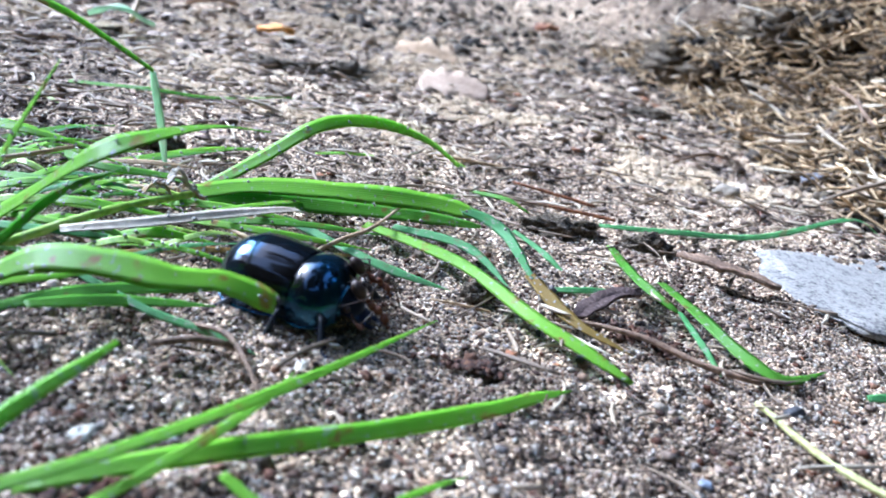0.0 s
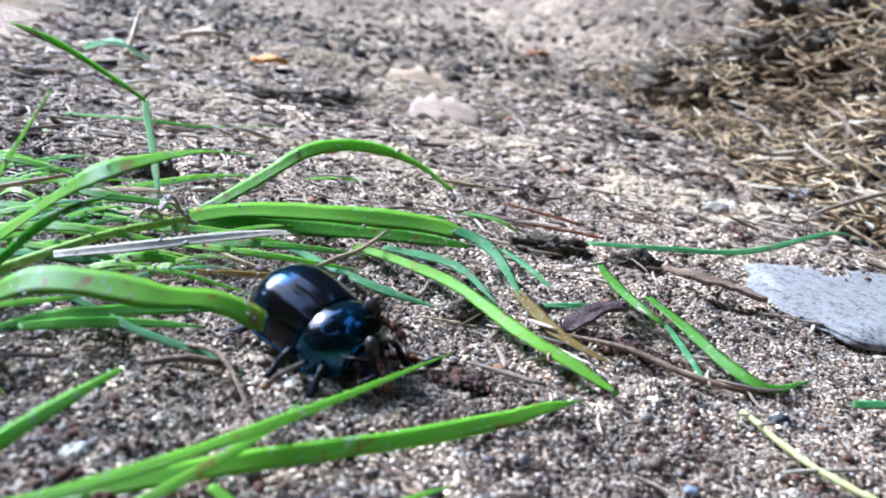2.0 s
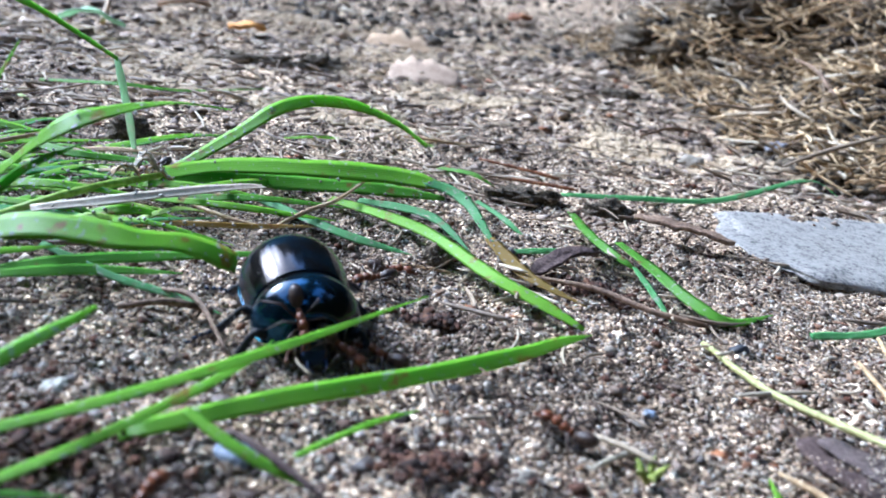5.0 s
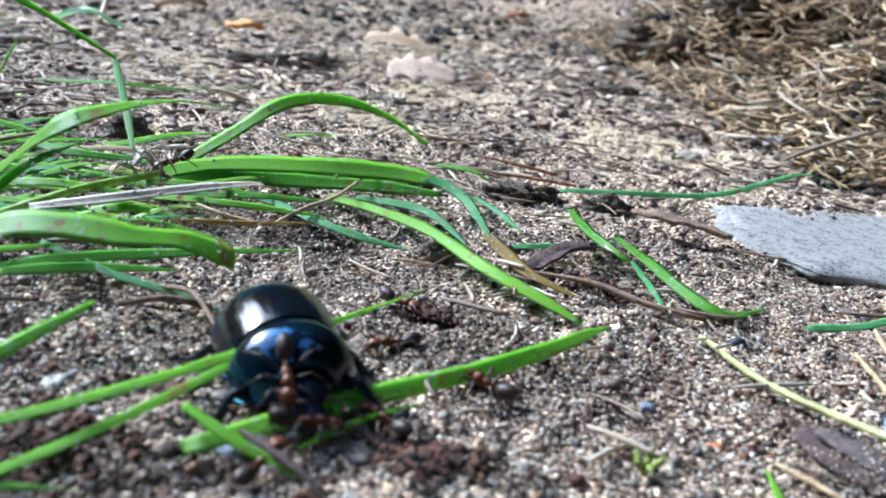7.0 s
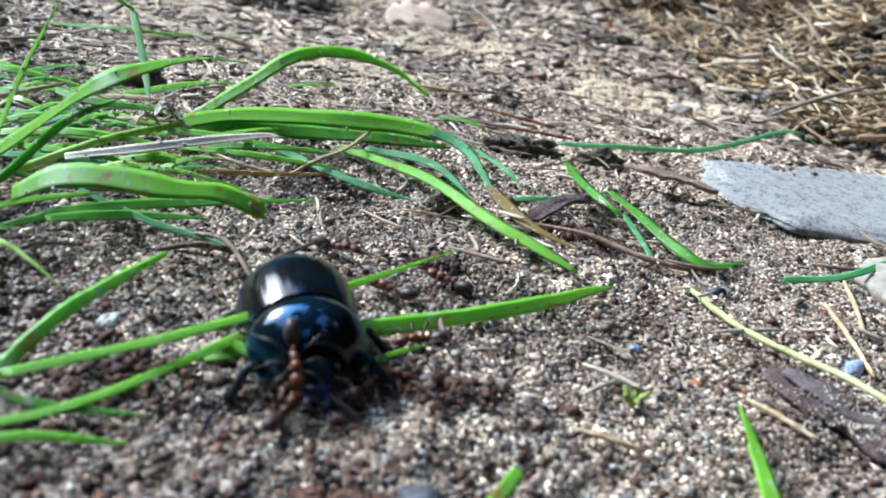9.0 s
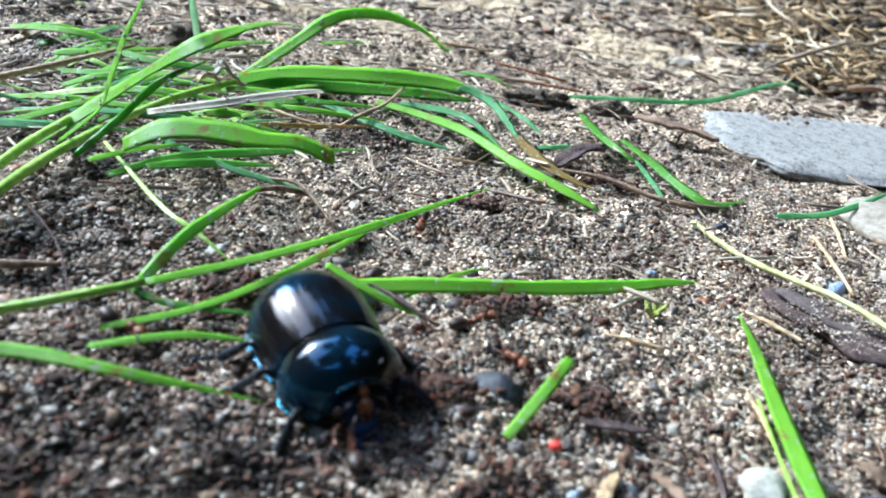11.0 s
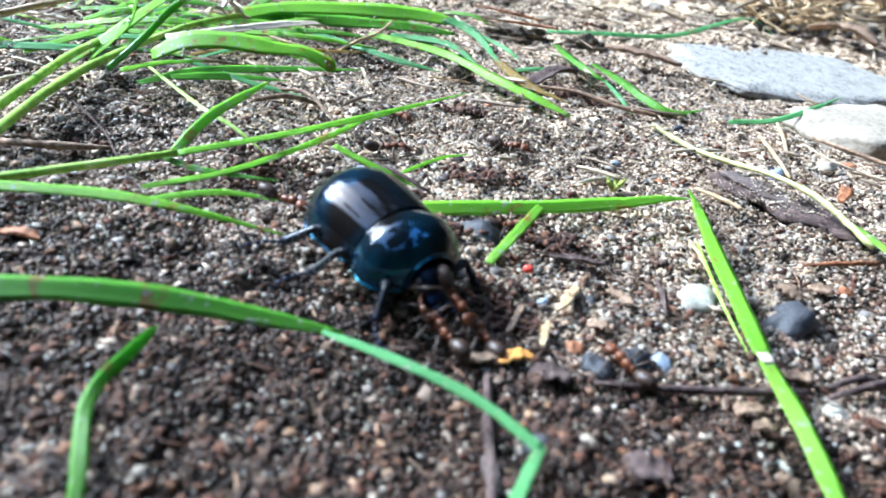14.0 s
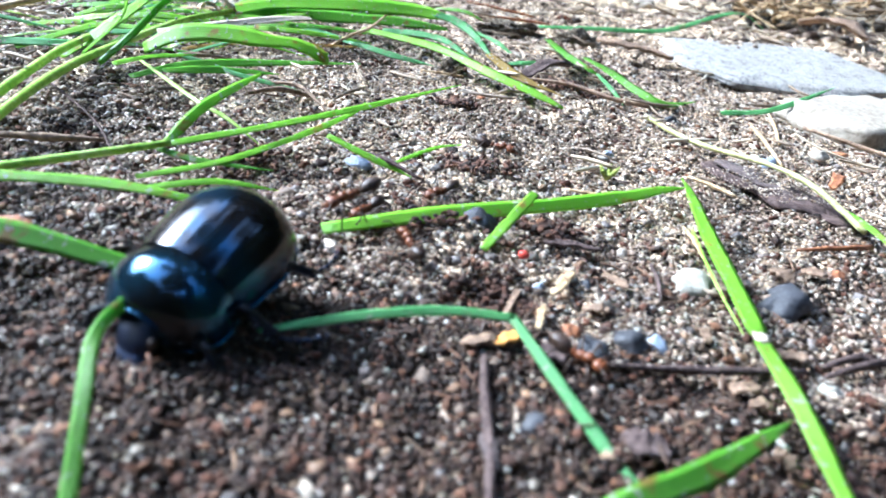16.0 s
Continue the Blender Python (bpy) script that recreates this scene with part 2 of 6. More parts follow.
def shell_material(name, base, sheen, rough, metal=0.85):
    """Beetle shell: dark, with a metallic tint that shifts over the surface, and fine dimples and dust."""
    m = bpy.data.materials.new(name)
    m.use_nodes = True
    nodes, links = m.node_tree.nodes, m.node_tree.links
    shader = nodes["Principled BSDF"]
    where = nodes.new("ShaderNodeTexCoord")
    drift, dots = nodes.new("ShaderNodeTexNoise"), nodes.new("ShaderNodeTexNoise")
    drift.inputs["Scale"].default_value, drift.inputs["Detail"].default_value = 190, 3
    dots.inputs["Scale"].default_value, dots.inputs["Detail"].default_value = 1700, 3
    for tex in (drift, dots):
        links.new(where.outputs["Object"], tex.inputs["Vector"])
    ramp = nodes.new("ShaderNodeValToRGB")
    ramp.color_ramp.elements[0].position, ramp.color_ramp.elements[1].position = 0.44, 0.66
    ramp.color_ramp.elements[0].color, ramp.color_ramp.elements[1].color = (*base, 1), (*sheen, 1)
    links.new(drift.outputs["Fac"], ramp.inputs[0])
    links.new(ramp.outputs[0], shader.inputs["Base Color"])
    shader.inputs["Metallic"].default_value = metal
    shader.inputs["Coat Weight"].default_value, shader.inputs["Coat Roughness"].default_value = 0.12, 0.07
    shader.inputs["Coat Tint"].default_value = (0.8, 0.92, 1.0, 1)
    dull = nodes.new("ShaderNodeMapRange")
    dull.inputs["To Min"].default_value, dull.inputs["To Max"].default_value = rough * 0.8, rough * 1.5
    links.new(dots.outputs["Fac"], dull.inputs["Value"])
    links.new(dull.outputs[0], shader.inputs["Roughness"])
    relief = nodes.new("ShaderNodeBump")
    relief.inputs["Strength"].default_value, relief.inputs["Distance"].default_value = 0.12, 0.00006
    links.new(dots.outputs["Fac"], relief.inputs["Height"])
    dents = nodes.new("ShaderNodeTexNoise")
    dents.inputs["Scale"].default_value, dents.inputs["Detail"].default_value = 330, 2
    links.new(where.outputs["Object"], dents.inputs["Vector"])
    waves = nodes.new("ShaderNodeBump")
    waves.inputs["Strength"].default_value, waves.inputs["Distance"].default_value = 0.08, 0.0004
    links.new(dents.outputs["Fac"], waves.inputs["Height"])
    links.new(relief.outputs[0], waves.inputs["Normal"])
    links.new(waves.outputs[0], shader.inputs["Normal"])
    return m


SOIL = soil_material()
SAND = material("sand_grains", [(0.11, 0.086, 0.074), (0.20, 0.142, 0.105), (0.16, 0.133, 0.122), (0.333, 0.209, 0.114), (0.233, 0.172, 0.129), (0.489, 0.376, 0.259), (0.222, 0.177, 0.14), (0.51, 0.422, 0.321), (0.576, 0.501, 0.402), (0.709, 0.637, 0.537)], 900, rough=0.35, bump=0.3, island=True, specular=0.45)
HUMUS = material("humus_sand", [(0.0351, 0.0231, 0.0164), (0.202, 0.14, 0.0937), (0.0811, 0.0512, 0.0363), (0.311, 0.231, 0.171), (0.054, 0.0377, 0.0296), (0.446, 0.348, 0.254), (0.169, 0.0878, 0.0463), (0.257, 0.198, 0.16), (0.567, 0.457, 0.347), (0.108, 0.0732, 0.0561), (0.675, 0.572, 0.463)], 900, rough=0.5, bump=0.3, island=True, specular=0.28)
# humus colours taken darker to stand in for shade near the camera
SHADED_HUMUS = material("dark_humus_sand", [(0.0041, 0.0022, 0.00154), (0.0174, 0.0084, 0.00492), (0.00669, 0.0033, 0.00215), (0.0385, 0.0172, 0.0086), (0.0102, 0.00549, 0.00368), (0.0513, 0.027, 0.0154), (0.0308, 0.0114, 0.00492), (0.0143, 0.00767, 0.00523), (0.0767, 0.0446, 0.0283), (0.134, 0.084, 0.0582)], 900, rough=0.5, bump=0.3, island=True, specular=0.28)
GLASSY = material("glassy_quartz", [(0.20, 0.165, 0.12), (0.33, 0.285, 0.215), (0.44, 0.40, 0.33), (0.60, 0.575, 0.52)], 900, rough=0.12, bump=0.15, island=True, specular=0.6, translucent=0.3)
CRUMB = material("humus_crumbs", [(0.0115, 0.0076, 0.00595), (0.0345, 0.0181, 0.0119), (0.103, 0.0399, 0.0204), (0.046, 0.0276, 0.0213), (0.172, 0.076, 0.034)], 500, rough=0.9, bump=0.6, island=True)
NEEDLE = material("dry_needles", [(0.07, 0.052, 0.04), (0.22, 0.16, 0.105), (0.40, 0.32, 0.22), (0.56, 0.49, 0.37)], 300, rough=0.65, bump=0.3, island=True)
EARTH = material("mound_earth", [(0.04, 0.031, 0.023), (0.11, 0.085, 0.06), (0.22, 0.175, 0.12), (0.38, 0.31, 0.22)], 350, rough=0.95, bump=1.0, bump_scale=4.0)
FIBRE = material("wood_fibre", [(0.03, 0.02, 0.015), (0.11, 0.06, 0.036), (0.06, 0.04, 0.032), (0.2, 0.13, 0.08), (0.15, 0.065, 0.033), (0.32, 0.24, 0.155)], 300, rough=0.7, bump=0.4, island=True)
MOUND_STRAW = material("mound_straw", [(0.0401, 0.026, 0.0132), (0.16, 0.106, 0.0497), (0.321, 0.221, 0.11), (0.501, 0.355, 0.19), (0.742, 0.555, 0.329)], 300, rough=0.7, bump=0.3, island=True)
MOUND_CRUMB = material("mound_crumbs", [(0.009, 0.006, 0.0045), (0.03, 0.0225, 0.0165), (0.09, 0.0705, 0.0495), (0.33, 0.27, 0.188)], 300, rough=0.9, bump=0.5, island=True)
FLAKE = material("soil_flakes", [(0.055, 0.038, 0.029), (0.13, 0.092, 0.068), (0.25, 0.185, 0.14), (0.40, 0.315, 0.24), (0.60, 0.49, 0.385)], 200, rough=0.8, bump=0.5, island=True)
WASHED = material("washed_sand", [(0.377, 0.276, 0.168), (0.482, 0.367, 0.232), (0.576, 0.447, 0.292), (0.67, 0.532, 0.355)], 500, rough=0.75, bump=0.3, island=True)
WOODS = material("unseen_woods", [(0.008, 0.012, 0.006), (0.02, 0.03, 0.014), (0.05, 0.065, 0.03)], 1.3, rough=1.0, bump=0.0, specular=0.0)
BARK = material("dark_bark", [(0.0382, 0.027, 0.0248), (0.0808, 0.0562, 0.0503), (0.145, 0.105, 0.0938)], 260, rough=0.85, bump=0.9, specular=0.12)
GREYWOOD = material("grey_wood", [(0.10, 0.10, 0.11), (0.22, 0.215, 0.23), (0.36, 0.35, 0.37)], 200, rough=0.8, bump=0.6)
GREYBARK = material("grey_bark", [(0.045, 0.033, 0.0297), (0.09, 0.066, 0.0594), (0.15, 0.112, 0.102)], 300, rough=0.85, bump=0.9)
TWIG = material("brown_twig", [(0.078, 0.0494, 0.0338), (0.195, 0.124, 0.078), (0.351, 0.24, 0.156)], 240, rough=0.75, bump=0.7)
STRAW = material("dry_straw", [(0.25, 0.16, 0.08), (0.42, 0.29, 0.15), (0.58, 0.45, 0.28)], 240, rough=0.6, bump=0.4)
PALE = material("bleached_sheath", [(0.336, 0.273, 0.196), (0.47, 0.406, 0.308), (0.571, 0.507, 0.406)], 200, rough=0.6, bump=0.4, translucent=0.2)
STEM = material("green_stem", [(0.20, 0.36, 0.04), (0.36, 0.54, 0.075), (0.54, 0.64, 0.24)], 160, rough=0.45, bump=0.3, translucent=0.2)
YELLOW_STALK = material("yellowed_stalk", [(0.34, 0.30, 0.12), (0.46, 0.46, 0.18), (0.56, 0.54, 0.28)], 180, rough=0.55, bump=0.4, translucent=0.15)
GRANITE = material("grey_granite", [(0.0404, 0.0404, 0.0397), (0.168, 0.158, 0.147), (0.269, 0.25, 0.226), (0.303, 0.282, 0.252), (0.336, 0.314, 0.283)], 620, rough=0.75, bump=0.5, fine=1.6, detail=3)
SANDSTONE = material("tan_stone", [(0.181, 0.15, 0.11), (0.279, 0.238, 0.187), (0.348, 0.31, 0.252)], 150, rough=0.8, bump=0.6)
BUFFSTONE = material("buff_stone", [(0.19, 0.155, 0.115), (0.30, 0.255, 0.20), (0.38, 0.335, 0.275)], 150, rough=0.8, bump=0.6)
DARKSTONE = material("dark_pebble", [(0.0186, 0.0186, 0.0217), (0.0372, 0.0372, 0.0434), (0.0682, 0.0682, 0.0744)], 300, rough=0.6, bump=0.4)
BLUESTONE = material("blue_grey_pebble", [(0.12, 0.15, 0.2), (0.25, 0.29, 0.36), (0.42, 0.45, 0.5)], 400, rough=0.6, bump=0.4)
QUARTZ = material("white_pebble", [(0.258, 0.238, 0.184), (0.387, 0.365, 0.304), (0.499, 0.476, 0.416)], 350, rough=0.5, bump=0.4)
RUST = material("rusty_leaf", [(0.10, 0.04, 0.02), (0.24, 0.09, 0.035), (0.40, 0.18, 0.07)], 220, rough=0.7, bump=0.5)
BUFF = material("buff_dead_leaf", [(0.34, 0.22, 0.115), (0.48, 0.335, 0.20), (0.56, 0.42, 0.29)], 120, rough=0.7, bump=0.4, translucent=0.15)
PINKLEAF = material("bleached_leaf", [(0.29, 0.199, 0.134), (0.387, 0.276, 0.191), (0.461, 0.345, 0.243)], 90, rough=0.75, bump=0.4)
MOSS = material("moss", [(0.10, 0.14, 0.02), (0.24, 0.28, 0.05), (0.42, 0.44, 0.12)], 500, rough=0.8, bump=0.6)
ORANGE = material("orange_flake", [(0.50, 0.20, 0.04), (0.62, 0.32, 0.07)], 300, rough=0.7)
RED = material("red_seed", [(0.42, 0.03, 0.02), (0.55, 0.07, 0.04)], 300, rough=0.4)
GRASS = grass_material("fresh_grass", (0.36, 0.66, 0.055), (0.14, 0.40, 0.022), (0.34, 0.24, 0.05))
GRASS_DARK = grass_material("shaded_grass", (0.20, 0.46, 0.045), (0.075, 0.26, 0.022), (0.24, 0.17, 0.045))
GRASS_BLUE = grass_material("grass_underside", (0.22, 0.50, 0.19), (0.10, 0.34, 0.11), (0.24, 0.30, 0.13), rough=0.5)
GRASS_PALE = grass_material("pale_grass", (0.58, 0.74, 0.54), (0.40, 0.60, 0.40), (0.6, 0.66, 0.5), rough=0.5)
GRASS_BROWN = grass_material("browned_grass", (0.36, 0.24, 0.05), (0.20, 0.14, 0.03), (0.30, 0.11, 0.04), rough=0.6)
SHELL = shell_material("blue_black_shell", (0.028, 0.024, 0.023), (0.026, 0.085, 0.16), 0.15)
COLLAR = shell_material("blue_black_collar", (0.026, 0.025, 0.026), (0.028, 0.10, 0.18), 0.12)
RIM = shell_material("turquoise_rim", (0.012, 0.04, 0.08), (0.02, 0.11, 0.15), 0.22, metal=0.9)
LIMB = shell_material("violet_black_limb", (0.006, 0.006, 0.007), (0.009, 0.02, 0.06), 0.42, metal=0.6)
BELLY = shell_material("blue_belly", (0.01, 0.015, 0.03), (0.02, 0.06, 0.16), 0.35, metal=0.7)
HORN = material("rusty_antenna", [(0.07, 0.025, 0.012), (0.15, 0.055, 0.022)], 500, rough=0.5)
ANT_RED = material("ant_red", [(0.065, 0.02, 0.008), (0.18, 0.056, 0.018)], 600, rough=0.4, bump=0.2, specular=0.3)
ANT_DARK = material("ant_dark", [(0.02, 0.012, 0.008), (0.06, 0.032, 0.02)], 600, rough=0.45, bump=0.2, specular=0.35)


# ---------------------------------------------------------------- mesh helpers (centimetres in, metres out)
def finish(name, bm, mat, origin=(0, 0, 0), parent=None, flat=False):
    bmesh.ops.recalc_face_normals(bm, faces=bm.faces)
    mesh = bpy.data.meshes.new(name)
    for v in bm.verts:
        v.co = (v.co - Vector(origin)) * CM
    for face in bm.faces:
        face.smooth = not flat
    bm.to_mesh(mesh)
    bm.free()
    mesh.materials.append(mat)
    ob = new(name, mesh)
    ob.location = Vector(origin) * CM
    if parent:
        ob.parent = parent
    return ob


def part(name, bm, mat, parent, label="", origin=(0, 0, 0), flat=False):
    ob = finish(name, bm, mat, origin, parent, flat)
    return tagged(ob, label) if label else ob


def spline(points, n):
    """n + 1 points on a smooth curve through the given ones."""
    p = [Vector(q) for q in points]
    p = [p[0] * 2 - p[1]] + p + [p[-1] * 2 - p[-2]]
    out = []
    for k in range(n + 1):
        s = k / n * (len(p) - 3)
        i = min(int(s), len(p) - 4)
        t = s - i
        a, b, c, d = p[i : i + 4]
        out.append(0.5 * ((2 * b) + (c - a) * t + (2 * a - 5 * b + 4 * c - d) * t * t + (3 * b - a - 3 * c + d) * t**3))
    return out


def ribbon(points, width, facing=(0, -0.55, 0.83), twist=0.0, n=26, fold=0.08, tip=0.05, base=0.75, seed=0, taper=0.5):
    """A grass blade: a shallow V in section, tapering to its tip."""
    width *= 0.6
    bm = bmesh.new()
    uv = bm.loops.layers.uv.new("along")
    line = spline(points, n)
    rand = random.Random(seed * 31 + int(width * 1000) + len(points))
    rings, wob = [], rand.random() * 9
    for k, c in enumerate(line):
        v = k / n
        along = (line[min(k + 1, n)] - line[max(k - 1, 0)]).normalized()
        up = Vector(facing)
        up = (up - along * up.dot(along)).normalized()
        side = along.cross(up)
        a = radians(twist) * v + 0.12 * math.sin(7 * v + wob)
        side, up = side * math.cos(a) + up * math.sin(a), up * math.cos(a) - side * math.sin(a)
        w = width * min(1, base + (1 - base) * v / 0.12)
        if v > taper:
            w *= tip + (1 - tip) * (1 - ((v - taper) / (1 - taper)) ** 2.2)
        w *= 1 + 0.05 * math.sin(23 * v + wob) + 0.03 * math.sin(51 * v + 2 * wob)
        thick = 0.006
        ring = []
        for s in (-1, -0.5, 0, 0.5, 1):
            ring.append((c + side * (s * w / 2) + up * (abs(s) * fold * w + (thick if abs(s) < 1 else 0)), s))
        for s in (0.5, 0, -0.5):
            ring.append((c + side * (s * w / 2) + up * (abs(s) * fold * w - thick), s))
        rings.append([(bm.verts.new(q), s, v) for q, s in ring])
    for a, b in zip(rings, rings[1:]):
        for j in range(8):
            quad = (a[j], a[(j + 1) % 8], b[(j + 1) % 8], b[j])
            face = bm.faces.new([q[0] for q in quad])
            for loop, (_, s, v) in zip(face.loops, quad):
                loop[uv].uv = (s * 0.5 + 0.5, v * 4)
    for ring in (rings[0], rings[-1]):
        bm.faces.new([q[0] for q in ring])
    return bm


def add_tube(bm, points, radii, sides=7, n=0, rough=0.0, seed=0):
    """A round, tapering rod along the points, closed at both ends."""
    line = spline(points, n) if n else [Vector(p) for p in points]
    rand = random.Random(seed)
    rings = []
    for k, c in enumerate(line):
        along = (line[min(k + 1, len(line) - 1)] - line[max(k - 1, 0)]).normalized()
        side = along.cross(Vector((0.13, 0.21, 0.97)) if abs(along.z) < 0.9 else Vector((1, 0, 0))).normalized()
        up = side.cross(along)
        s = k / (len(line) - 1) * (len(radii) - 1)
        i = min(int(s), len(radii) - 2)
        r = radii[i] + (radii[i + 1] - radii[i]) * (s - i)
        ring = []
        for j in range(sides):
            a = math.tau * j / sides
            q = r * (1 + rough * rand.uniform(-1, 1))
            ring.append(bm.verts.new(c + side * math.cos(a) * q + up * math.sin(a) * q))
        rings.append(ring)
    for a, b in zip(rings, rings[1:]):
        for j in range(sides):
            bm.faces.new((a[j], a[(j + 1) % sides], b[(j + 1) % sides], b[j]))
    bm.faces.new(rings[0])
    bm.faces.new(rings[-1])
    return bm


def tube(points, radii, sides=7, n=0, rough=0.0, seed=0):
    return add_tube(bmesh.new(), points, radii, sides, n, rough, seed)


def lump(centre, size, turn=(0, 0, 0), rough=0.18, freq=1.6, seed=0, level=3, fine=0.04, boxy=0.0):
    """A stone or clod: a sphere pushed out and in by noise; boxy: 0 round to 1 block-like."""
    bm = bmesh.new()
    bmesh.ops.create_icosphere(bm, subdivisions=level, radius=1)
    off = Vector((seed * 3.7, seed * 1.3, seed * 7.1))
    m = Euler([radians(a) for a in turn]).to_matrix()
    for v in bm.verts:
        p = v.co.normalized()
        if boxy:
            q = p / max(abs(p.x), abs(p.y), abs(p.z))
            p = p.lerp(q * 0.82, boxy)
        k = 1 + rough * noise.noise(p * freq + off) + fine * noise.noise(p * freq * 5 + off)
        v.co = m @ Vector((p.x * size[0] * k, p.y * size[1] * k, p.z * size[2] * k)) + Vector(centre)
    return bm


def plate(points, width, thick, rough=0.25, n=16, curl=0.0, seed=0, facing=(0, 0, 1)):
    """A flake, chip or dead leaf: an irregular slab along a line."""
    bm = bmesh.new()
    line = spline(points, n)
    rand = random.Random(seed)
    off = rand.random() * 50
    rings = []
    for k, c in enumerate(line):
        v = k / n
        along = (line[min(k + 1, n)] - line[max(k - 1, 0)]).normalized()
        up = Vector(facing)
        up = (up - along * up.dot(along)).normalized()
        side = along.cross(up)
        w = width * (max(0.02, 1 - abs(2 * v - 1) ** 2.6)) ** 0.5
        left = w / 2 * (1 + rough * noise.noise((v * 6, off, 0)) * 1.6)
        right = w / 2 * (1 + rough * noise.noise((v * 6, off + 9, 0)) * 1.6)
        lift = thick * 0.8 * noise.noise((v * 7, off, 4))
        rows = []
        for s in (-1, -0.4, 0.4, 1):
            q = c + side * (s * (right if s > 0 else left)) + up * (lift + curl * width * s * s + thick * 0.4 * noise.noise((v * 9, s * 3, off)))
            rows.append(q)
        ring = [q + up * thick / 2 for q in rows] + [q - up * thick / 2 for q in reversed(rows)]
        rings.append([bm.verts.new(q) for q in ring])
    for a, b in zip(rings, rings[1:]):
        for j in range(8):
            bm.faces.new((a[j], a[(j + 1) % 8], b[(j + 1) % 8], b[j]))
    bm.faces.new(rings[0])
    bm.faces.new(rings[-1])
    return bm


def middle(points):
    return tuple(sum(p[k] for p in points) / len(points) for k in range(3))


def loose(name, bm, mat, origin, label, category, group="", flat=False):
    return tagged(finish(name, bm, mat, origin, None, flat), label, category, group)


def mass(name, verts, faces, mat, label):
    """One mesh of very many pieces from arrays, in centimetres."""
    mesh = bpy.data.meshes.new(name)
    mesh.vertices.add(len(verts))
    mesh.vertices.foreach_set("co", (verts * CM).ravel())
    size = faces.shape[1]
    mesh.loops.add(faces.size)
    mesh.loops.foreach_set("vertex_index", faces.ravel().astype(np.int32))
    mesh.polygons.add(len(faces))
    mesh.polygons.foreach_set("loop_start", np.arange(0, faces.size, size, dtype=np.int32))
    mesh.materials.append(mat)
    mesh.update()
    mesh.validate()
    return tagged(new(name, mesh), label, kind="stuff")


def turns(n, source):
    """n random turns, as an n x 3 x 3 array."""
    q = source.normal(size=(n, 4))
    w, x, y, z = (q / np.linalg.norm(q, axis=1, keepdims=True)).T
    return np.stack([1 - 2 * (y * y + z * z), 2 * (x * y - z * w), 2 * (x * z + y * w), 2 * (x * y + z * w), 1 - 2 * (x * x + z * z), 2 * (y * z - x * w),
                     2 * (x * z - y * w), 2 * (y * z + x * w), 1 - 2 * (x * x + y * y)], 1).reshape(-1, 3, 3)


# ---------------------------------------------------------------- ground
def build_ground():
    def outward(first, ratio, until, last_ratio, reach):
        steps, out = first, [first]
        while out[-1] < reach:
            steps *= ratio if out[-1] < until else last_ratio
            out.append(out[-1] + steps)
        return np.array(out)

    gx, gy, back = outward(0.045, 1.022, 20, 1.14, 6000), outward(0.045, 1.016, 40, 1.14, 6000), outward(0.05, 1.14, 40, 1.2, 6000)
    ix, iy = np.linspace(-4.2, 4.6, 200), np.linspace(-1.8, 8.5, 230)
    xs = np.concatenate([(ix[0] - gx)[::-1], ix, ix[-1] + gx])
    ys = np.concatenate([(iy[0] - back)[::-1], iy, iy[-1] + gy])
    x, y = np.meshgrid(xs, ys)
    z = ground_z(x, y)
    nx, ny = len(xs), len(ys)
    at = np.arange(nx * ny).reshape(ny, nx)
    faces = np.stack([at[:-1, :-1], at[:-1, 1:], at[1:, 1:], at[1:, :-1]], -1).reshape(-1, 4)
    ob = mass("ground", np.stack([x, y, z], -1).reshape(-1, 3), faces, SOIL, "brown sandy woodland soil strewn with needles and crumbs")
    ob.data.polygons.foreach_set("use_smooth", np.ones(len(faces), bool))
    ob["kind"] = "structure"
    # pale-soil share, lowered as painted shade near the camera and for mound hollows
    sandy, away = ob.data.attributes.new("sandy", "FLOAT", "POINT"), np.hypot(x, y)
    share = (smooth(22, 60, away) * (0.26 + 0.74 * smooth(6, -8, x)) + (1 - smooth(22, 60, away)) * smooth(-0.7, 0.5, -soil_darkness(x, y)) * (1 - 0.5 * smooth(34, 60, y + 0.4 * x)) * (1 - 0.85 * smooth(0.0, 1.5, 0.93 * (x - 3.2) + 0.22 * (y - 22)) * smooth(14, 18, y) * (1 - smooth(34, 50, y))))
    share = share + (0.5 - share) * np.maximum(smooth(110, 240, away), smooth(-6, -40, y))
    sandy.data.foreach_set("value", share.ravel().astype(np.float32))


def spots(bands, source):
    """Random places in the wedge of ground before the camera: rows of y from, y to, count."""
    out = []
    for y0, y1, count in bands:
        y = source.uniform(y0, y1, count)
        x = source.uniform(-1, 1, count) * (1.5 + 0.64 * (y + 3.2))
        out.append(np.stack([x, y], 1))
    return np.concatenate(out)


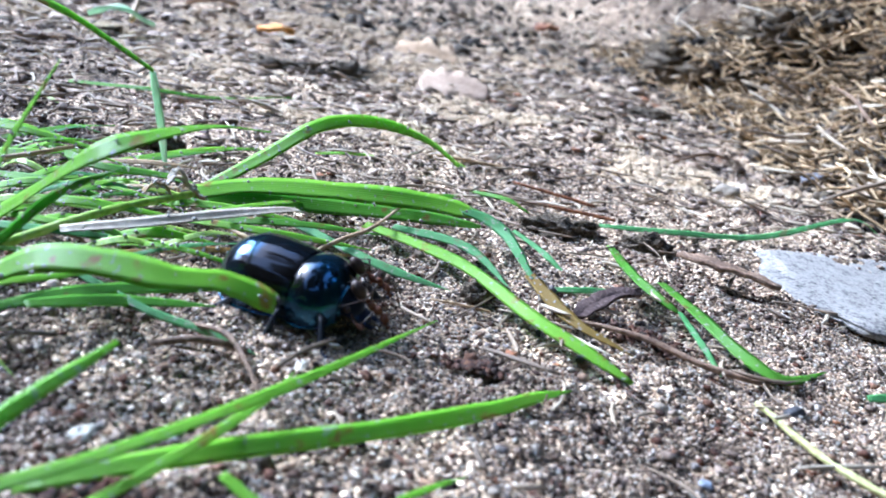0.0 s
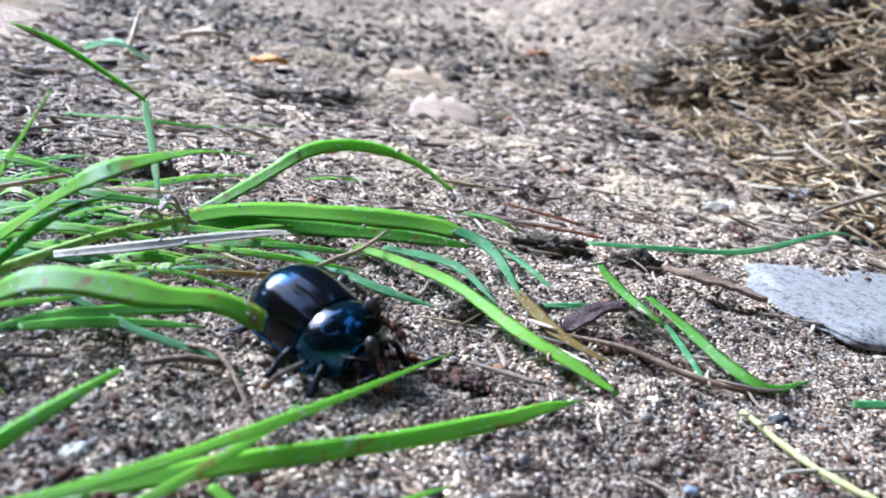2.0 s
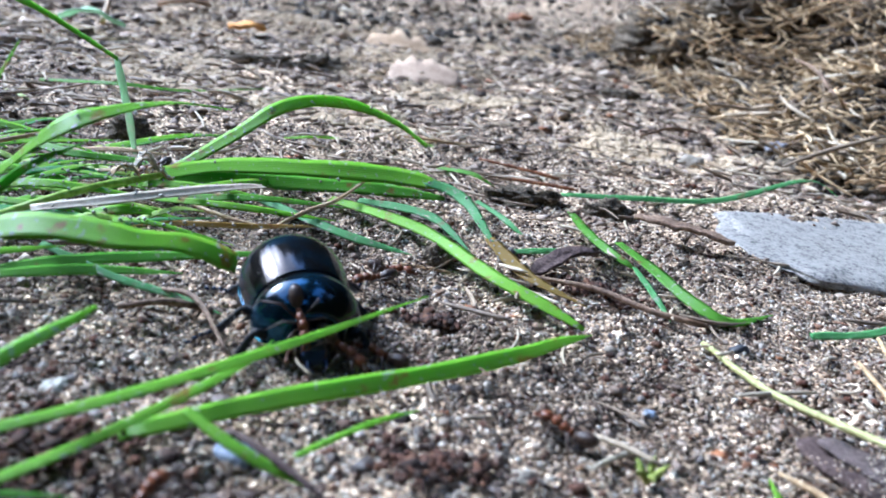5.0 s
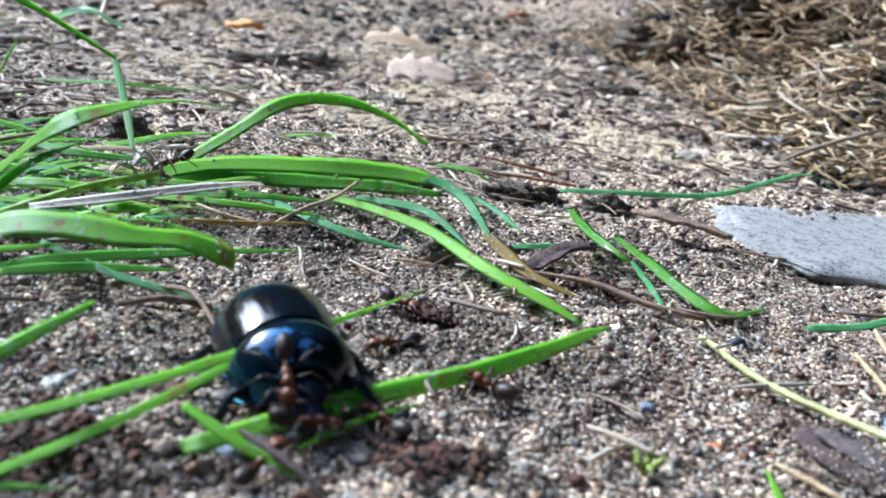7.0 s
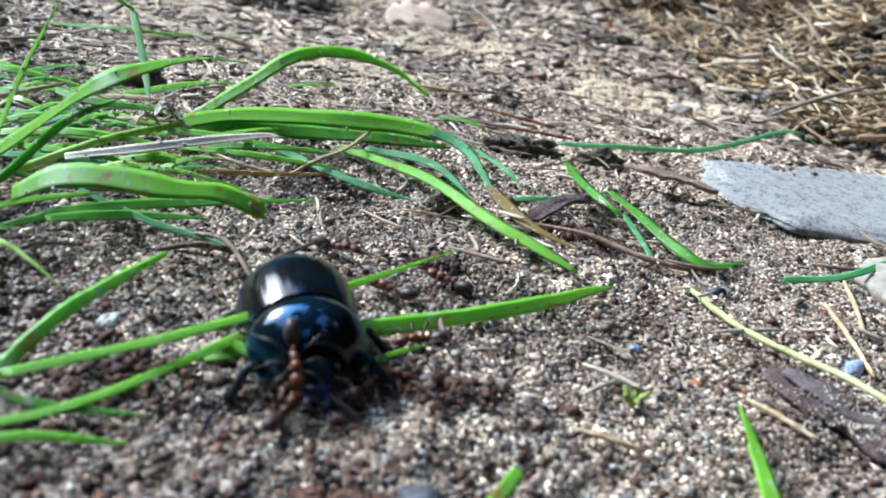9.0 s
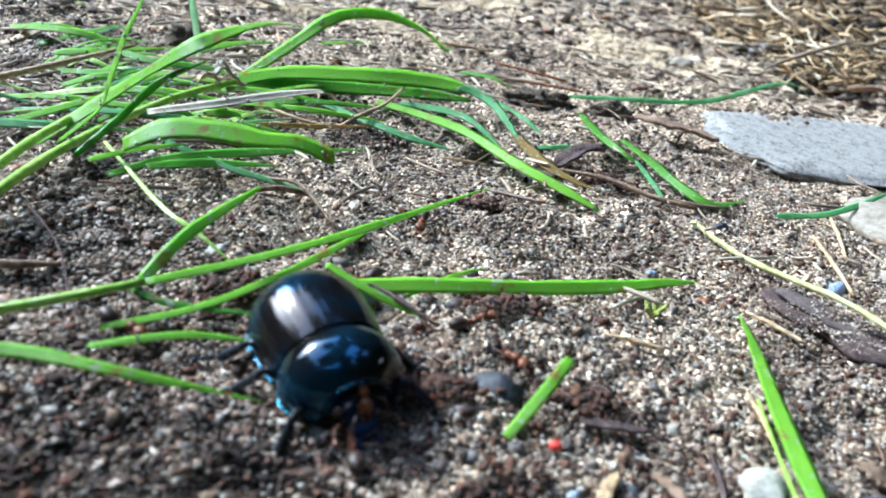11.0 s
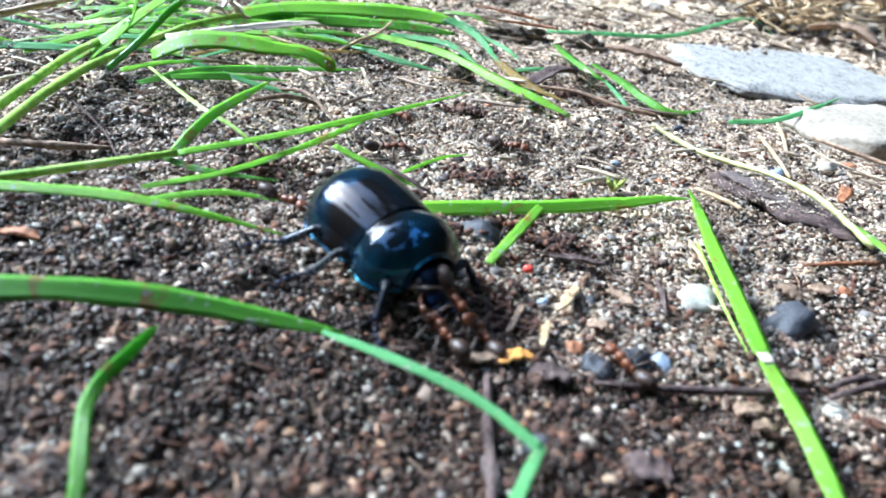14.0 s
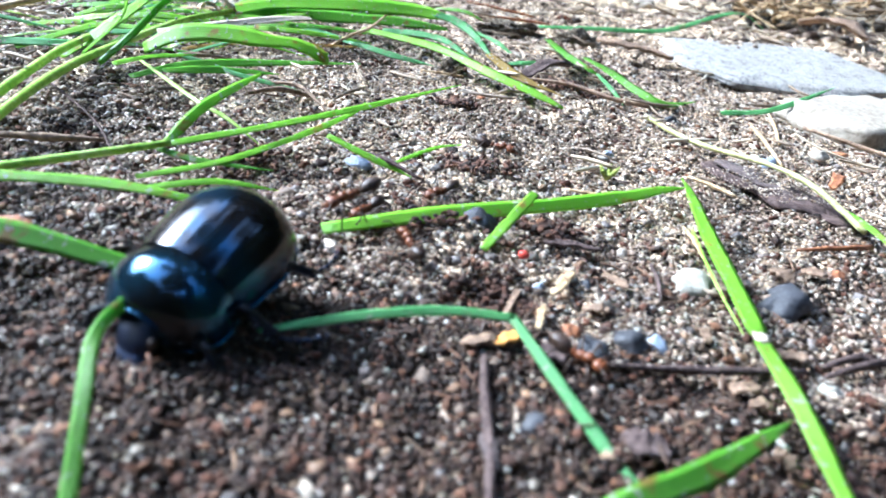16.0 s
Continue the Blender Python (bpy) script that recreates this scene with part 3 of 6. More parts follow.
def pebbly(name, bands, sizes, mat, label, seed, sink=0.25, flat=0.75, jag=0.16, swell=0.5, where=None, patch=None, solid=0, lift=0.0, top=ground_z):
    source = np.random.default_rng(seed)
    bm = bmesh.new()
    if solid:
        for p in ((1, 0, 0), (0, 1, 0), (-1, 0, 0), (0, -1, 0), (0, 0, 1), (0, 0, -1)):
            bm.verts.new(p)
        bm.verts.ensure_lookup_table()
        for k in range(4):
            bm.faces.new((bm.verts[k], bm.verts[(k + 1) % 4], bm.verts[4]))
            bm.faces.new((bm.verts[(k + 1) % 4], bm.verts[k], bm.verts[5]))
        bm.verts.index_update()
    else:
        bmesh.ops.create_icosphere(bm, subdivisions=1, radius=1)
    ico = np.array([v.co for v in bm.verts])
    tri = np.array([[v.index for v in f.verts] for f in bm.faces])
    bm.free()
    place = spots(bands, source)
    if patch:
        a, r = source.uniform(0, math.tau, len(place)), source.random(len(place)) ** 0.7
        r = r * (1 + 0.35 * np.sin(3 * a + seed) + 0.2 * np.sin(7 * a))
        place = np.stack([patch[0] + patch[2] * r * np.cos(a), patch[1] + patch[3] * r * np.sin(a)], 1)
    if where is not None:
        place = place[where(place[:, 0], place[:, 1])]
    n = len(place)
    far = np.hypot(place[:, 0], place[:, 1] + 3)
    size = source.uniform(sizes[0], sizes[1], n) ** 1.0 * (0.7 + 0.6 * source.random(n) ** 3) * (1 + swell * smooth(8, 30, far))
    shape = size[:, None] * source.uniform(0.6, 1.15, (n, 3))
    rough = 1 + jag * source.normal(size=(n, len(ico), 1))
    verts = ico[None] * rough * shape[:, None]
    verts = np.einsum("nij,nkj->nki", turns(n, source), verts)
    verts[:, :, 2] *= flat
    z = top(place[:, 0], place[:, 1]) + size * flat * (0.55 - sink) + lift
    verts += np.concatenate([place, z[:, None]], 1)[:, None]
    faces = tri[None] + (np.arange(n) * len(ico))[:, None, None]
    return mass(name, verts.reshape(-1, 3), faces.reshape(-1, 3), mat, label)


def litter(name, bands, lengths, radius, mat, label, seed, lift=0.12, where=None, steep=0.18, top=ground_z, curl=0.14):
    """Needles and straw: thin bent rods, four-sided."""
    source = np.random.default_rng(seed)
    place = spots(bands, source)
    if where is not None:
        place = place[where(place[:, 0], place[:, 1])]
    n = len(place)
    length = source.uniform(lengths[0], lengths[1], n)
    head, bend = source.uniform(0, math.tau, n), source.normal(0, curl, n)
    tilt = source.normal(0, steep, n)
    k = np.linspace(-0.5, 0.5, 6)
    s = k[None] * length[:, None]
    off = bend[:, None] * (k[None] ** 2 * 2) * length[:, None]
    x = place[:, :1] + s * np.cos(head)[:, None] - off * np.sin(head)[:, None]
    y = place[:, 1:] + s * np.sin(head)[:, None] + off * np.cos(head)[:, None]
    z = top(place[:, 0], place[:, 1])[:, None] + lift * source.random((n, 1)) + s * np.sin(tilt)[:, None] * 0.6 + 0.03
    z = np.maximum(z, ground_z(x, y) + 0.01)
    r = radius * source.uniform(0.6, 1.3, (n, 1)) * np.array([0.5, 0.9, 1, 1, 0.9, 0.35])[None]
    ring = []
    for a in range(4):
        c, d = math.cos(a * math.pi / 2), math.sin(a * math.pi / 2)
        ring.append(np.stack([x - np.sin(head)[:, None] * r * c, y + np.cos(head)[:, None] * r * c, z + r * d], -1))
    verts = np.stack(ring, 2).reshape(n, 24, 3)
    quads = [(i * 4 + j, i * 4 + (j + 1) % 4, i * 4 + 4 + (j + 1) % 4, i * 4 + 4 + j) for i in range(5) for j in range(4)] + [(3, 2, 1, 0), (20, 21, 22, 23)]
    faces = np.array(quads)[None] + (np.arange(n) * 24)[:, None, None]
    return mass(name, verts.reshape(-1, 3), faces.reshape(-1, 4), mat, label)


def soil_darkness(x, y):
    """How dark the soil is: humus patches plus painted shade near the camera; above 0 it is more humus than sand."""
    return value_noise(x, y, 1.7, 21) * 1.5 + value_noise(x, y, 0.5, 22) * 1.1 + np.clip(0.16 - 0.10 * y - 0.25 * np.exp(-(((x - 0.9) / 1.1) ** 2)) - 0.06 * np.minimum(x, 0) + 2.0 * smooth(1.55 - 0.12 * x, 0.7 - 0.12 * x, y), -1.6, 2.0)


def darker_soil(x, y):
    return soil_darkness(x, y) + 0.5 * value_noise(x, y, 0.15, 23) > 0


build_ground()

pebbly("sand_grains", [(-1.6, 4, 52000), (4, 9, 74000), (9, 16, 30000), (16, 28, 8000)], (0.011, 0.026), SAND, "loose quartz sand grains in white, tan and grey", 11, jag=0.26, solid=1, where=lambda x, y: ~darker_soil(x, y))
pebbly("humus_sand", [(-1.6, 4, 60000), (4, 9, 30000)], (0.012, 0.034), HUMUS, "dark humus-rich sand with brown crumbs and a few white grains", 18, jag=0.25, solid=1, where=lambda x, y: darker_soil(x, y) & (soil_darkness(x, y) + 0.6 * value_noise(x, y, 0.2, 23) <= 1.05))
# nearest band: shade by the camera painted as darker grains
pebbly("dark_humus_sand", [(-1.6, 4, 60000)], (0.012, 0.036), SHADED_HUMUS, "humus with brown and amber grains, coloured darker as shade near the camera", 29, jag=0.25, solid=1, where=lambda x, y: soil_darkness(x, y) + 0.6 * value_noise(x, y, 0.2, 23) > 1.05)
pebbly("soil_crumbs", [(-1.3, 3, 7000), (3, 10, 4000), (10, 20, 2200), (20, 45, 1800)], (0.012, 0.042), CRUMB, "dark brown humus crumbs on the sand", 12, sink=0.1, jag=0.34)
pebbly("soil_flakes", [(-1.2, 4, 420), (4, 9, 700), (9, 18, 3600), (18, 35, 6000), (35, 110, 9000)], (0.025, 0.075), FLAKE, "flakes of bark and dead leaf strewn over the soil", 15, sink=0.2, flat=0.45, jag=0.45, swell=2.6, solid=1)
for k, (cx, cy, rx, ry) in enumerate(((1.7, 15.2, 1.5, 1.3), (-3.6, 13.0, 1.6, 1.0), (4.6, 16.2, 1.7, 0.9), (-5.5, 22.5, 3.2, 2.6), (-11.5, 24.5, 3.5, 2.2), (-2.5, 18.0, 1.6, 1.0), (-14.0, 19.0, 3.0, 1.6), (-16.0, 31.0, 4.5, 2.5), (-4.0, 33.0, 4.0, 2.2), (-9.5, 17.0, 2.6, 1.2), (-7.5, 13.5, 1.6, 0.9), (-9.5, 29.0, 3.6, 2.0), (-13.0, 38.0, 5.0, 2.6), (-22.0, 30.0, 4.5, 2.6))):
    pebbly("washed_sand", [(0, 1, 11000)], (0.02, 0.045), WASHED, "patch of pale washed sand on the soil", 40 + k, patch=(cx, cy, rx, ry))
pebbly("rust_flakes", [(4, 12, 90), (12, 30, 220), (30, 70, 240)], (0.04, 0.09), RUST, "rusty flakes of dead leaf on the soil", 33, flat=0.35, jag=0.4, swell=1.5, solid=1)
litter("far_litter", [(12, 30, 420), (30, 60, 700)], (0.2, 0.8), 0.035, NEEDLE, "dry stalks and twig bits scattered over the soil", 26, steep=0.5, curl=0.22)
pebbly("quartz_grains", [(-1.6, 1, 2400), (1, 4, 7000), (4, 9, 6000)], (0.012, 0.030), GLASSY, "clear and yellowish quartz grains glinting in the soil", 37, sink=0.0, jag=0.2, solid=1)
pebbly("brown_bits", [(-1.5, 3, 1500), (3, 9, 1300)], (0.022, 0.060), FIBRE, "brown bits of bark and wood mixed into the sand", 28, jag=0.5, flat=0.42, solid=1)
GRIT = material("mixed_grit", [(0.02, 0.014, 0.011), (0.30, 0.25, 0.19), (0.10, 0.05, 0.026), (0.19, 0.165, 0.15), (0.045, 0.034, 0.03), (0.24, 0.13, 0.06), (0.36, 0.32, 0.27), (0.07, 0.045, 0.032)], 500, rough=0.5, bump=0.6, island=True)
pebbly("mixed_grit", [(-1.5, 1.2, 300), (1.2, 4, 900), (4, 8, 700)], (0.026, 0.062), GRIT, "coarse brown, beige and grey grit mixed into the sand", 44, jag=0.3, flat=0.6, sink=0.3)
litter("distant_litter", [(38, 70, 1000), (70, 130, 1300)], (0.3, 1.3), 0.075, NEEDLE, "twigs and dry stalks on the far soil", 34, steep=0.6, curl=0.25, lift=0.3)
pebbly("distant_crumbs", [(30, 60, 2600), (60, 130, 3200)], (0.08, 0.24), MOUND_CRUMB, "lumps of earth on the far soil", 35, jag=0.4, solid=1)
litter("wood_fibres", [(-1.5, 1.5, 330), (1.5, 4, 330), (4, 9, 400)], (0.05, 0.2), 0.009, FIBRE, "short tan and rusty wood fibres mixed into the soil", 19, lift=0.05, steep=0.35)
litter("needle_litter", [(4, 9, 150), (9, 16, 700), (16, 30, 1200), (30, 75, 1200)], (0.2, 0.8), 0.02, NEEDLE, "dry brown conifer needles scattered over the soil", 13, curl=0.16, where=lambda x, y: ((x - 4.75) / 2.7) ** 2 + ((y - 10.6) / 1.8) ** 2 > 1)
def build_woods():
    """Unseen dark woodland all round, added to shape the shell's reflections: low where the clearing opens towards the
    light, with crowns overhead on the other side.
    """
    bm, n, rings = bmesh.new(), 240, []
    for k in range(n):
        a = math.tau * k / n
        shut = 1 - smooth(0.88, 0.97, math.cos(a - radians(160)))
        high = 2.5 + 4.2 * float(shut) + (0.3 + float(shut)) * noise.noise((math.cos(a) * 2.2, math.sin(a) * 2.2, 1)) + (0.3 + 1.3 * float(shut)) * noise.noise((math.cos(a) * 9, math.sin(a) * 9, 5))
        rings.append([bm.verts.new((math.cos(a) * r * 100, math.sin(a) * r * 100, z * 100)) for r, z in ((6.0, -0.5), (6.0, high * 0.6), (6.1, high), (6.6, high), (6.6, -0.5))])
    for a, b in zip(rings, rings[1:] + rings[:1]):
        for j in range(4):
            bm.faces.new((a[j], b[j], b[j + 1], a[j + 1]))
    rand = random.Random(12)
    for k in range(175):
        a, r = (radians(rand.uniform(-130, 112)), rand.uniform(1.2, 6.2)) if k < 140 else (rand.uniform(0, math.tau), rand.uniform(0.3, 2.2))
        x, y, z, size = r * math.cos(a), r * math.sin(a), rand.uniform(4.6, 7.2), rand.uniform(0.3, 0.8)
        # gap in the crowns, left for the sky streak reflected on the collar
        if math.hypot(x - 2.4, y - 0.3) < 1.7:
            continue
        made = bmesh.ops.create_icosphere(bm, subdivisions=2, radius=1)["verts"]
        for v in made:
            k2 = 1 + 0.8 * noise.noise(v.co * 2.5 + Vector((k, 0, 0)))
            v.co = Vector((x * 100 + v.co.x * size * k2 * 100, y * 100 + v.co.y * size * k2 * 100, z * 100 + v.co.z * size * k2 * 55))
    tagged(finish("backdrop", bm, WOODS), "unseen dark woodland edge and tree crowns shaping the light", kind="structure")


build_woods()


# ---------------------------------------------------------------- stones
def stone(name, centre, size, turn, mat, label, seed, boxy=0.5, rough=0.2, level=4):
    x, y = centre
    z = float(ground_z(x, y)) + size[2] * 0.45
    return loose(name, lump((x, y, z), size, turn, rough, 1.7, seed, level, 0.05, boxy), mat, (x, y, z - size[2] * 0.45), label, "stone")


stone("stone", (4.75, 10.6), (2.45, 1.5, 0.10), (2, 1, 26), GRANITE, "pale grey speckled granite stone half sunk in sand", 3, 0.55, 0.12)
stone("stone", (5.0, 7.5), (1.25, 0.95, 0.3), (0, 0, 35), SANDSTONE, "flat pale tan stone lying beside the bark", 5, 0.5)
stone("stone", (9.3, 16.2), (1.9, 1.5, 0.6), (6, -4, 25), BUFFSTONE, "buff weathered stone with a dark underside", 8, 0.75, 0.4)
PEBBLES = [((1.88, 2.16), 0.20, QUARTZ, "small rounded white quartz pebble"), ((1.09, 1.05), 0.17, DARKSTONE, "small smooth black pebble"), ((1.32, 1.2), 0.15, DARKSTONE, "small dark pebble on sand"),
           ((2.55, 2.08), 0.27, DARKSTONE, "dark flat slaty pebble"), ((1.52, 1.26), 0.10, BLUESTONE, "blue-grey glassy pebble on sand"), ((0.17, 2.46), 0.17, DARKSTONE, "black pebble in the sand"),
           ((1.42, 5.0), 0.08, BLUESTONE, "blue-grey pebble in the sand"), ((2.75, 15.2), 0.35, SANDSTONE, "round tan pebble on the sand patch"), ((3.2, 5.35), 0.13, BLUESTONE, "pale blue-grey pebble on sand"),
           ((-1.5, 4.9), 0.08, QUARTZ, "greyish quartz pebble on sand"), ((-1.0, 3.35), 0.14, BLUESTONE, "grey pebble half sunk in sand"), ((-2.3, 3.6), 0.11, QUARTZ, "white pebble in dark soil"),
           ((3.9, 5.9), 0.16, SANDSTONE, "tan pebble beside straw"), ((2.2, 6.2), 0.10, DARKSTONE, "dark pebble by the twig"), ((0.95, 1.28), 0.09, RUST, "brown woody nut fragment"),
           ((2.60, 1.05), 0.09, QUARTZ, "small white pebble beside dark twigs"), ((0.73, 0.14), 0.10, DARKSTONE, "dark pebble half sunk in humus"), ((2.15, 0.50), 0.08, QUARTZ, "little white quartz pebble"), ((0.71, 1.74), 0.05, BLUESTONE, "tiny blue-grey pebble on sand"), ((1.06, 1.87), 0.06, DARKSTONE, "tiny dark pebble lying on sand"), ((3.19, 2.76), 0.08, RUST, "small reddish pebble on the sand")]
for k, ((px, py), r, mat, label) in enumerate(PEBBLES):
    r *= 0.8
    pz = float(ground_z(px, py)) - r * 0.1
    loose("pebble", lump((px, py, pz), (r * 1.15, r * 0.9, r * 0.7), (k * 20 % 40, k * 33 % 40, k * 71), 0.34, 1.7, 20 + k, 3, 0.07, 0.2), mat, (px, py, pz - r * 0.2), label, "pebble")


# ---------------------------------------------------------------- earth mound: clods piled on the bank
CLODS = []
clod_source = random.Random(5)
for k in range(12):
    x, y = 2.6 + k * 0.42 + clod_source.uniform(-0.4, 0.4), 28.0 + clod_source.uniform(-1.6, 2.0) + 0.1 * k
    CLODS.append((x, y, float(ground_z(x, y)) + clod_source.uniform(0.2, 1.3), clod_source.uniform(0.4, 0.95)))


def mound_top(x, y):
    """Height of the mound with its clods."""
    z = ground_z(x, y)
    for cx, cy, cz, r in CLODS:
        d = ((x - cx) / (1.35 * r)) ** 2 + ((y - cy) / (1.1 * r)) ** 2
        z = np.maximum(z, np.where(d < 1, cz + 0.75 * r * np.sqrt(np.clip(1 - d, 0, 1)), -99))
    return z


def build_mound():
    base = new("earth_mound")
    base.location = Vector((9.5, 27, float(ground_z(9.5, 27)))) * CM
    tagged(base, "crumbly mound of dark earth bound with dead straw", "mound")
    for k, (x, y, z, r) in enumerate(CLODS):
        ob = part("clod", lump((x, y, z), (r * 1.35, r * 1.1, r * 0.75), (0, 0, 20 * k % 30), 0.7, 3.2, 60 + k, 4, 0.6), EARTH, base, origin=(x, y, z))
        ob.location = ob.location - base.location


build_mound()
on_mound = lambda x, y: 0.93 * (x - 3.2) + 0.22 * (y - 22) > 0.2
litter("mound_straw", [(15, 40, 19000)], (0.25, 1.0), 0.033, MOUND_STRAW, "tangled dead straw and rootlets on the earth mound", 14, lift=0.6, steep=0.9, curl=0.5, where=on_mound, top=mound_top)
litter("mound_face_straw", [(24.6, 28.6, 3200)], (0.25, 1.1), 0.034, MOUND_STRAW, "tangled dead straw hanging over the face of the mound", 24, lift=1.9, steep=1.2, curl=0.5, where=on_mound)
litter("mound_stalks", [(15, 40, 1500)], (0.8, 2.2), 0.045, NEEDLE, "long dry stalks and rootlets sticking out of the earth mound", 61, lift=0.9, steep=0.6, curl=0.35, where=on_mound, top=mound_top)
pebbly("mound_crumbs", [(15, 40, 19000)], (0.04, 0.19), MOUND_CRUMB, "brown crumbs of earth on the mound", 16, sink=0.0, jag=0.35, where=on_mound, top=mound_top)


def clod(x, y, size, turn, label, seed):
    z = float(ground_z(x, y)) + size[2] * 0.4
    loose("earth_clod", lump((x, y, z), size, (0, 0, turn), 0.6, 2.6, seed, 4, 0.55), EARTH, (x, y, z - size[2] * 0.4), label, "clod")


clod(-7.6, 18.4, (0.95, 0.32, 0.17), 25, "long dark brown clod of earth", 91)
clod(-6.3, 19.4, (0.6, 0.4, 0.25), 60, "small dark brown clod of earth", 92)
clod(1.6, 23.5, (0.7, 0.35, 0.2), 10, "dark grey flake of earth on the soil", 93)
clod(-5.3, 9.2, (0.25, 0.2, 0.18), 10, "small dark round dropping", 94)
for k, (cx, cy, rx, ry) in enumerate(((0.1, 3.55, 0.4, 0.22), (-0.3, 2.3, 0.3, 0.2), (0.35, 1.5, 0.35, 0.25), (-0.35, 5.6, 0.2, 0.15), (0.75, 2.6, 0.25, 0.12), (1.0, 6.9, 0.6, 0.2), (-1.9, 3.0, 0.4, 0.3))):
    pebbly("humus_heap", [(0, 1, 260)], (0.014, 0.042), CRUMB, "little heap of dark humus crumbs", 70 + k, patch=(cx, cy, rx, ry), jag=0.4, lift=0.05)
clod(0.0, 10.0, (0.5, 0.2, 0.17), 15, "grey crumbly stick of earth", 97)
clod(1.15, 10.2, (0.3, 0.16, 0.14), 5, "grey crumbly piece of earth", 98)
clod(-0.6, 7.0, (0.14, 0.12, 0.11), 5, "round dark crumb under the grass", 99)


# ---------------------------------------------------------------- bark, twigs, straw, dead leaves
def rod(name, points, radii, mat, label, category, sides=7, rough=0.12, seed=1):
    points = [(x, y, z + float(ground_z(x, y)) * (0.6 if y < 9 else 1.0)) for x, y, z in points]
    if category == "straw" and len(points) == 3:
        (ax, ay, az), _, (bx, by, bz) = points
        points[1] = ((ax + bx) / 2 + 0.01, (ay + by) / 2, (az + bz) / 2 + 0.01)
        sides, rough = 5, 0.28
    return loose(name, tube(points, radii, sides, 5 * (len(points) - 1), rough, seed), mat, middle(points), label, category)


def chip(name, points, width, thick, mat, label, category, curl=0.0, seed=1, rough=0.3, facing=(0, 0, 1)):
    points = [(x, y, z + (float(ground_z(x, y)) * 0.6 if y < 9 else max(float(ground_z(x + dx, y + dy)) for dx in (-0.4, 0, 0.4) for dy in (-0.4, 0, 0.4)))) for x, y, z in points]
    return loose(name, plate(points, width, thick, rough, 16, curl, seed, facing), mat, middle(points), label, category)


bark = new("bark_piece")
bark.location = Vector((2.9, 4.5, 0.03)) * CM
tagged(bark, "dark weathered strip of bark dusted with sand", "bark")
for k, (points, width, thick, mat) in enumerate((
        ([(2.38, 4.86, 0.03), (2.72, 4.66, 0.06), (3.08, 4.40, 0.06), (3.45, 4.12, 0.05), (3.80, 3.86, 0.03)], 0.56, 0.045, BARK),
        ([(2.5, 4.84, 0.08), (2.8, 4.66, 0.10), (3.1, 4.44, 0.09), (3.35, 4.26, 0.08)], 0.32, 0.02, GREYBARK))):
    points = [(x, y, z + float(ground_z(x, y)) * 0.6) for x, y, z in points]
    layer = part("bark_layer", plate(points, width, thick, 0.32, 28, -0.02, 30 + k), mat, bark, origin=middle(points))
    layer.location = layer.location - bark.location
pebbly("bark_dust", [(0, 1, 700)], (0.010, 0.02), SAND, "sand grains lying on the bark", 61, patch=(2.95, 4.45, 0.6, 0.4), solid=1, lift=0.11)
chip("wood_chip", [(1.4, 9.3, 0.12), (1.9, 9.2, 0.16), (2.6, 9.15, 0.12)], 0.24, 0.05, TWIG, "light brown splintered wood chip beside the granite stone", "wood chip", 0.05, 5, 0.7)
chip("dead_leaf", [(0.35, 6.95, 0.04), (0.65, 7.45, 0.15), (1.0, 8.1, 0.05)], 0.2, 0.03, BARK, "dark curled dead leaf under the grass", "leaf", 0.25, 6)
chip("dead_leaf", [(6.1, 14.9, 0.12), (6.6, 14.2, 0.32), (7.1, 13.7, 0.12)], 0.6, 0.04, TWIG, "rust-brown curled dead leaf beside the buff stone", "leaf", 0.12, 7, 0.6)
chip("dead_leaf", [(-6.8, 25.2, 0.1), (-5.8, 25.6, 0.2), (-4.8, 26.0, 0.1)], 1.2, 0.02, BUFF, "pale buff dead leaf lying flat", "leaf", 0.05, 8, 0.7, (0.1, -0.35, 0.93))
chip("dead_leaf", [(-4.5, 19.6, 0.08), (-3.6, 19.8, 0.12), (-2.7, 20.0, 0.08)], 1.7, 0.02, PINKLEAF, "bleached pinkish dead leaf lying flat", "leaf", 0.0, 9, 0.8, (0, -0.3, 0.95))
chip("dead_leaf", [(-15.3, 27.0, 0.15), (-14.5, 27.4, 0.3), (-13.9, 28.2, 0.15)], 1.4, 0.05, PINKLEAF, "small whitish dead leaf", "leaf", 0.1, 10)
chip("bark_flake", [(-9.9, 21.6, 0.2), (-9.5, 22.0, 0.35), (-9.2, 22.5, 0.2)], 0.6, 0.1, ORANGE, "orange-brown flake of bark", "bark", 0.1, 11)
chip("bark_flake", [(-4.8, 49.5, 0.3), (-4.3, 50.4, 0.5), (-3.8, 51.2, 0.3)], 1.0, 0.15, RUST, "rusty flake of bark on the far soil", "bark", 0.1, 12)
chip("bark_flake", [(3.7, 4.7, 0.06), (3.78, 4.85, 0.16), (3.85, 5.0, 0.1)], 0.13, 0.03, RUST, "rusty upturned flake of bark", "bark", 0.1, 13)
chip("wood_chip", [(4.6, 17.5, 0.1), (5.05, 17.9, 0.2), (5.6, 18.2, 0.1)], 0.36, 0.07, GREYWOOD, "bleached grey-blue splinter of wood", "wood chip", 0.1, 14)
chip("bark_flake", [(0.45, 0.80, 0.04), (0.56, 0.88, 0.07), (0.66, 0.95, 0.04)], 0.09, 0.02, ORANGE, "yellow-orange flake in the sand", "bark", 0.1, 15)
rod("twig", [(0.30, 6.85, 0.12), (0.95, 6.72, 0.12), (1.5, 6.55, 0.1), (2.05, 6.55, 0.05)], [0.021, 0.030, 0.030, 0.027], TWIG, "thin brown twig lying under a grass tip", "twig")
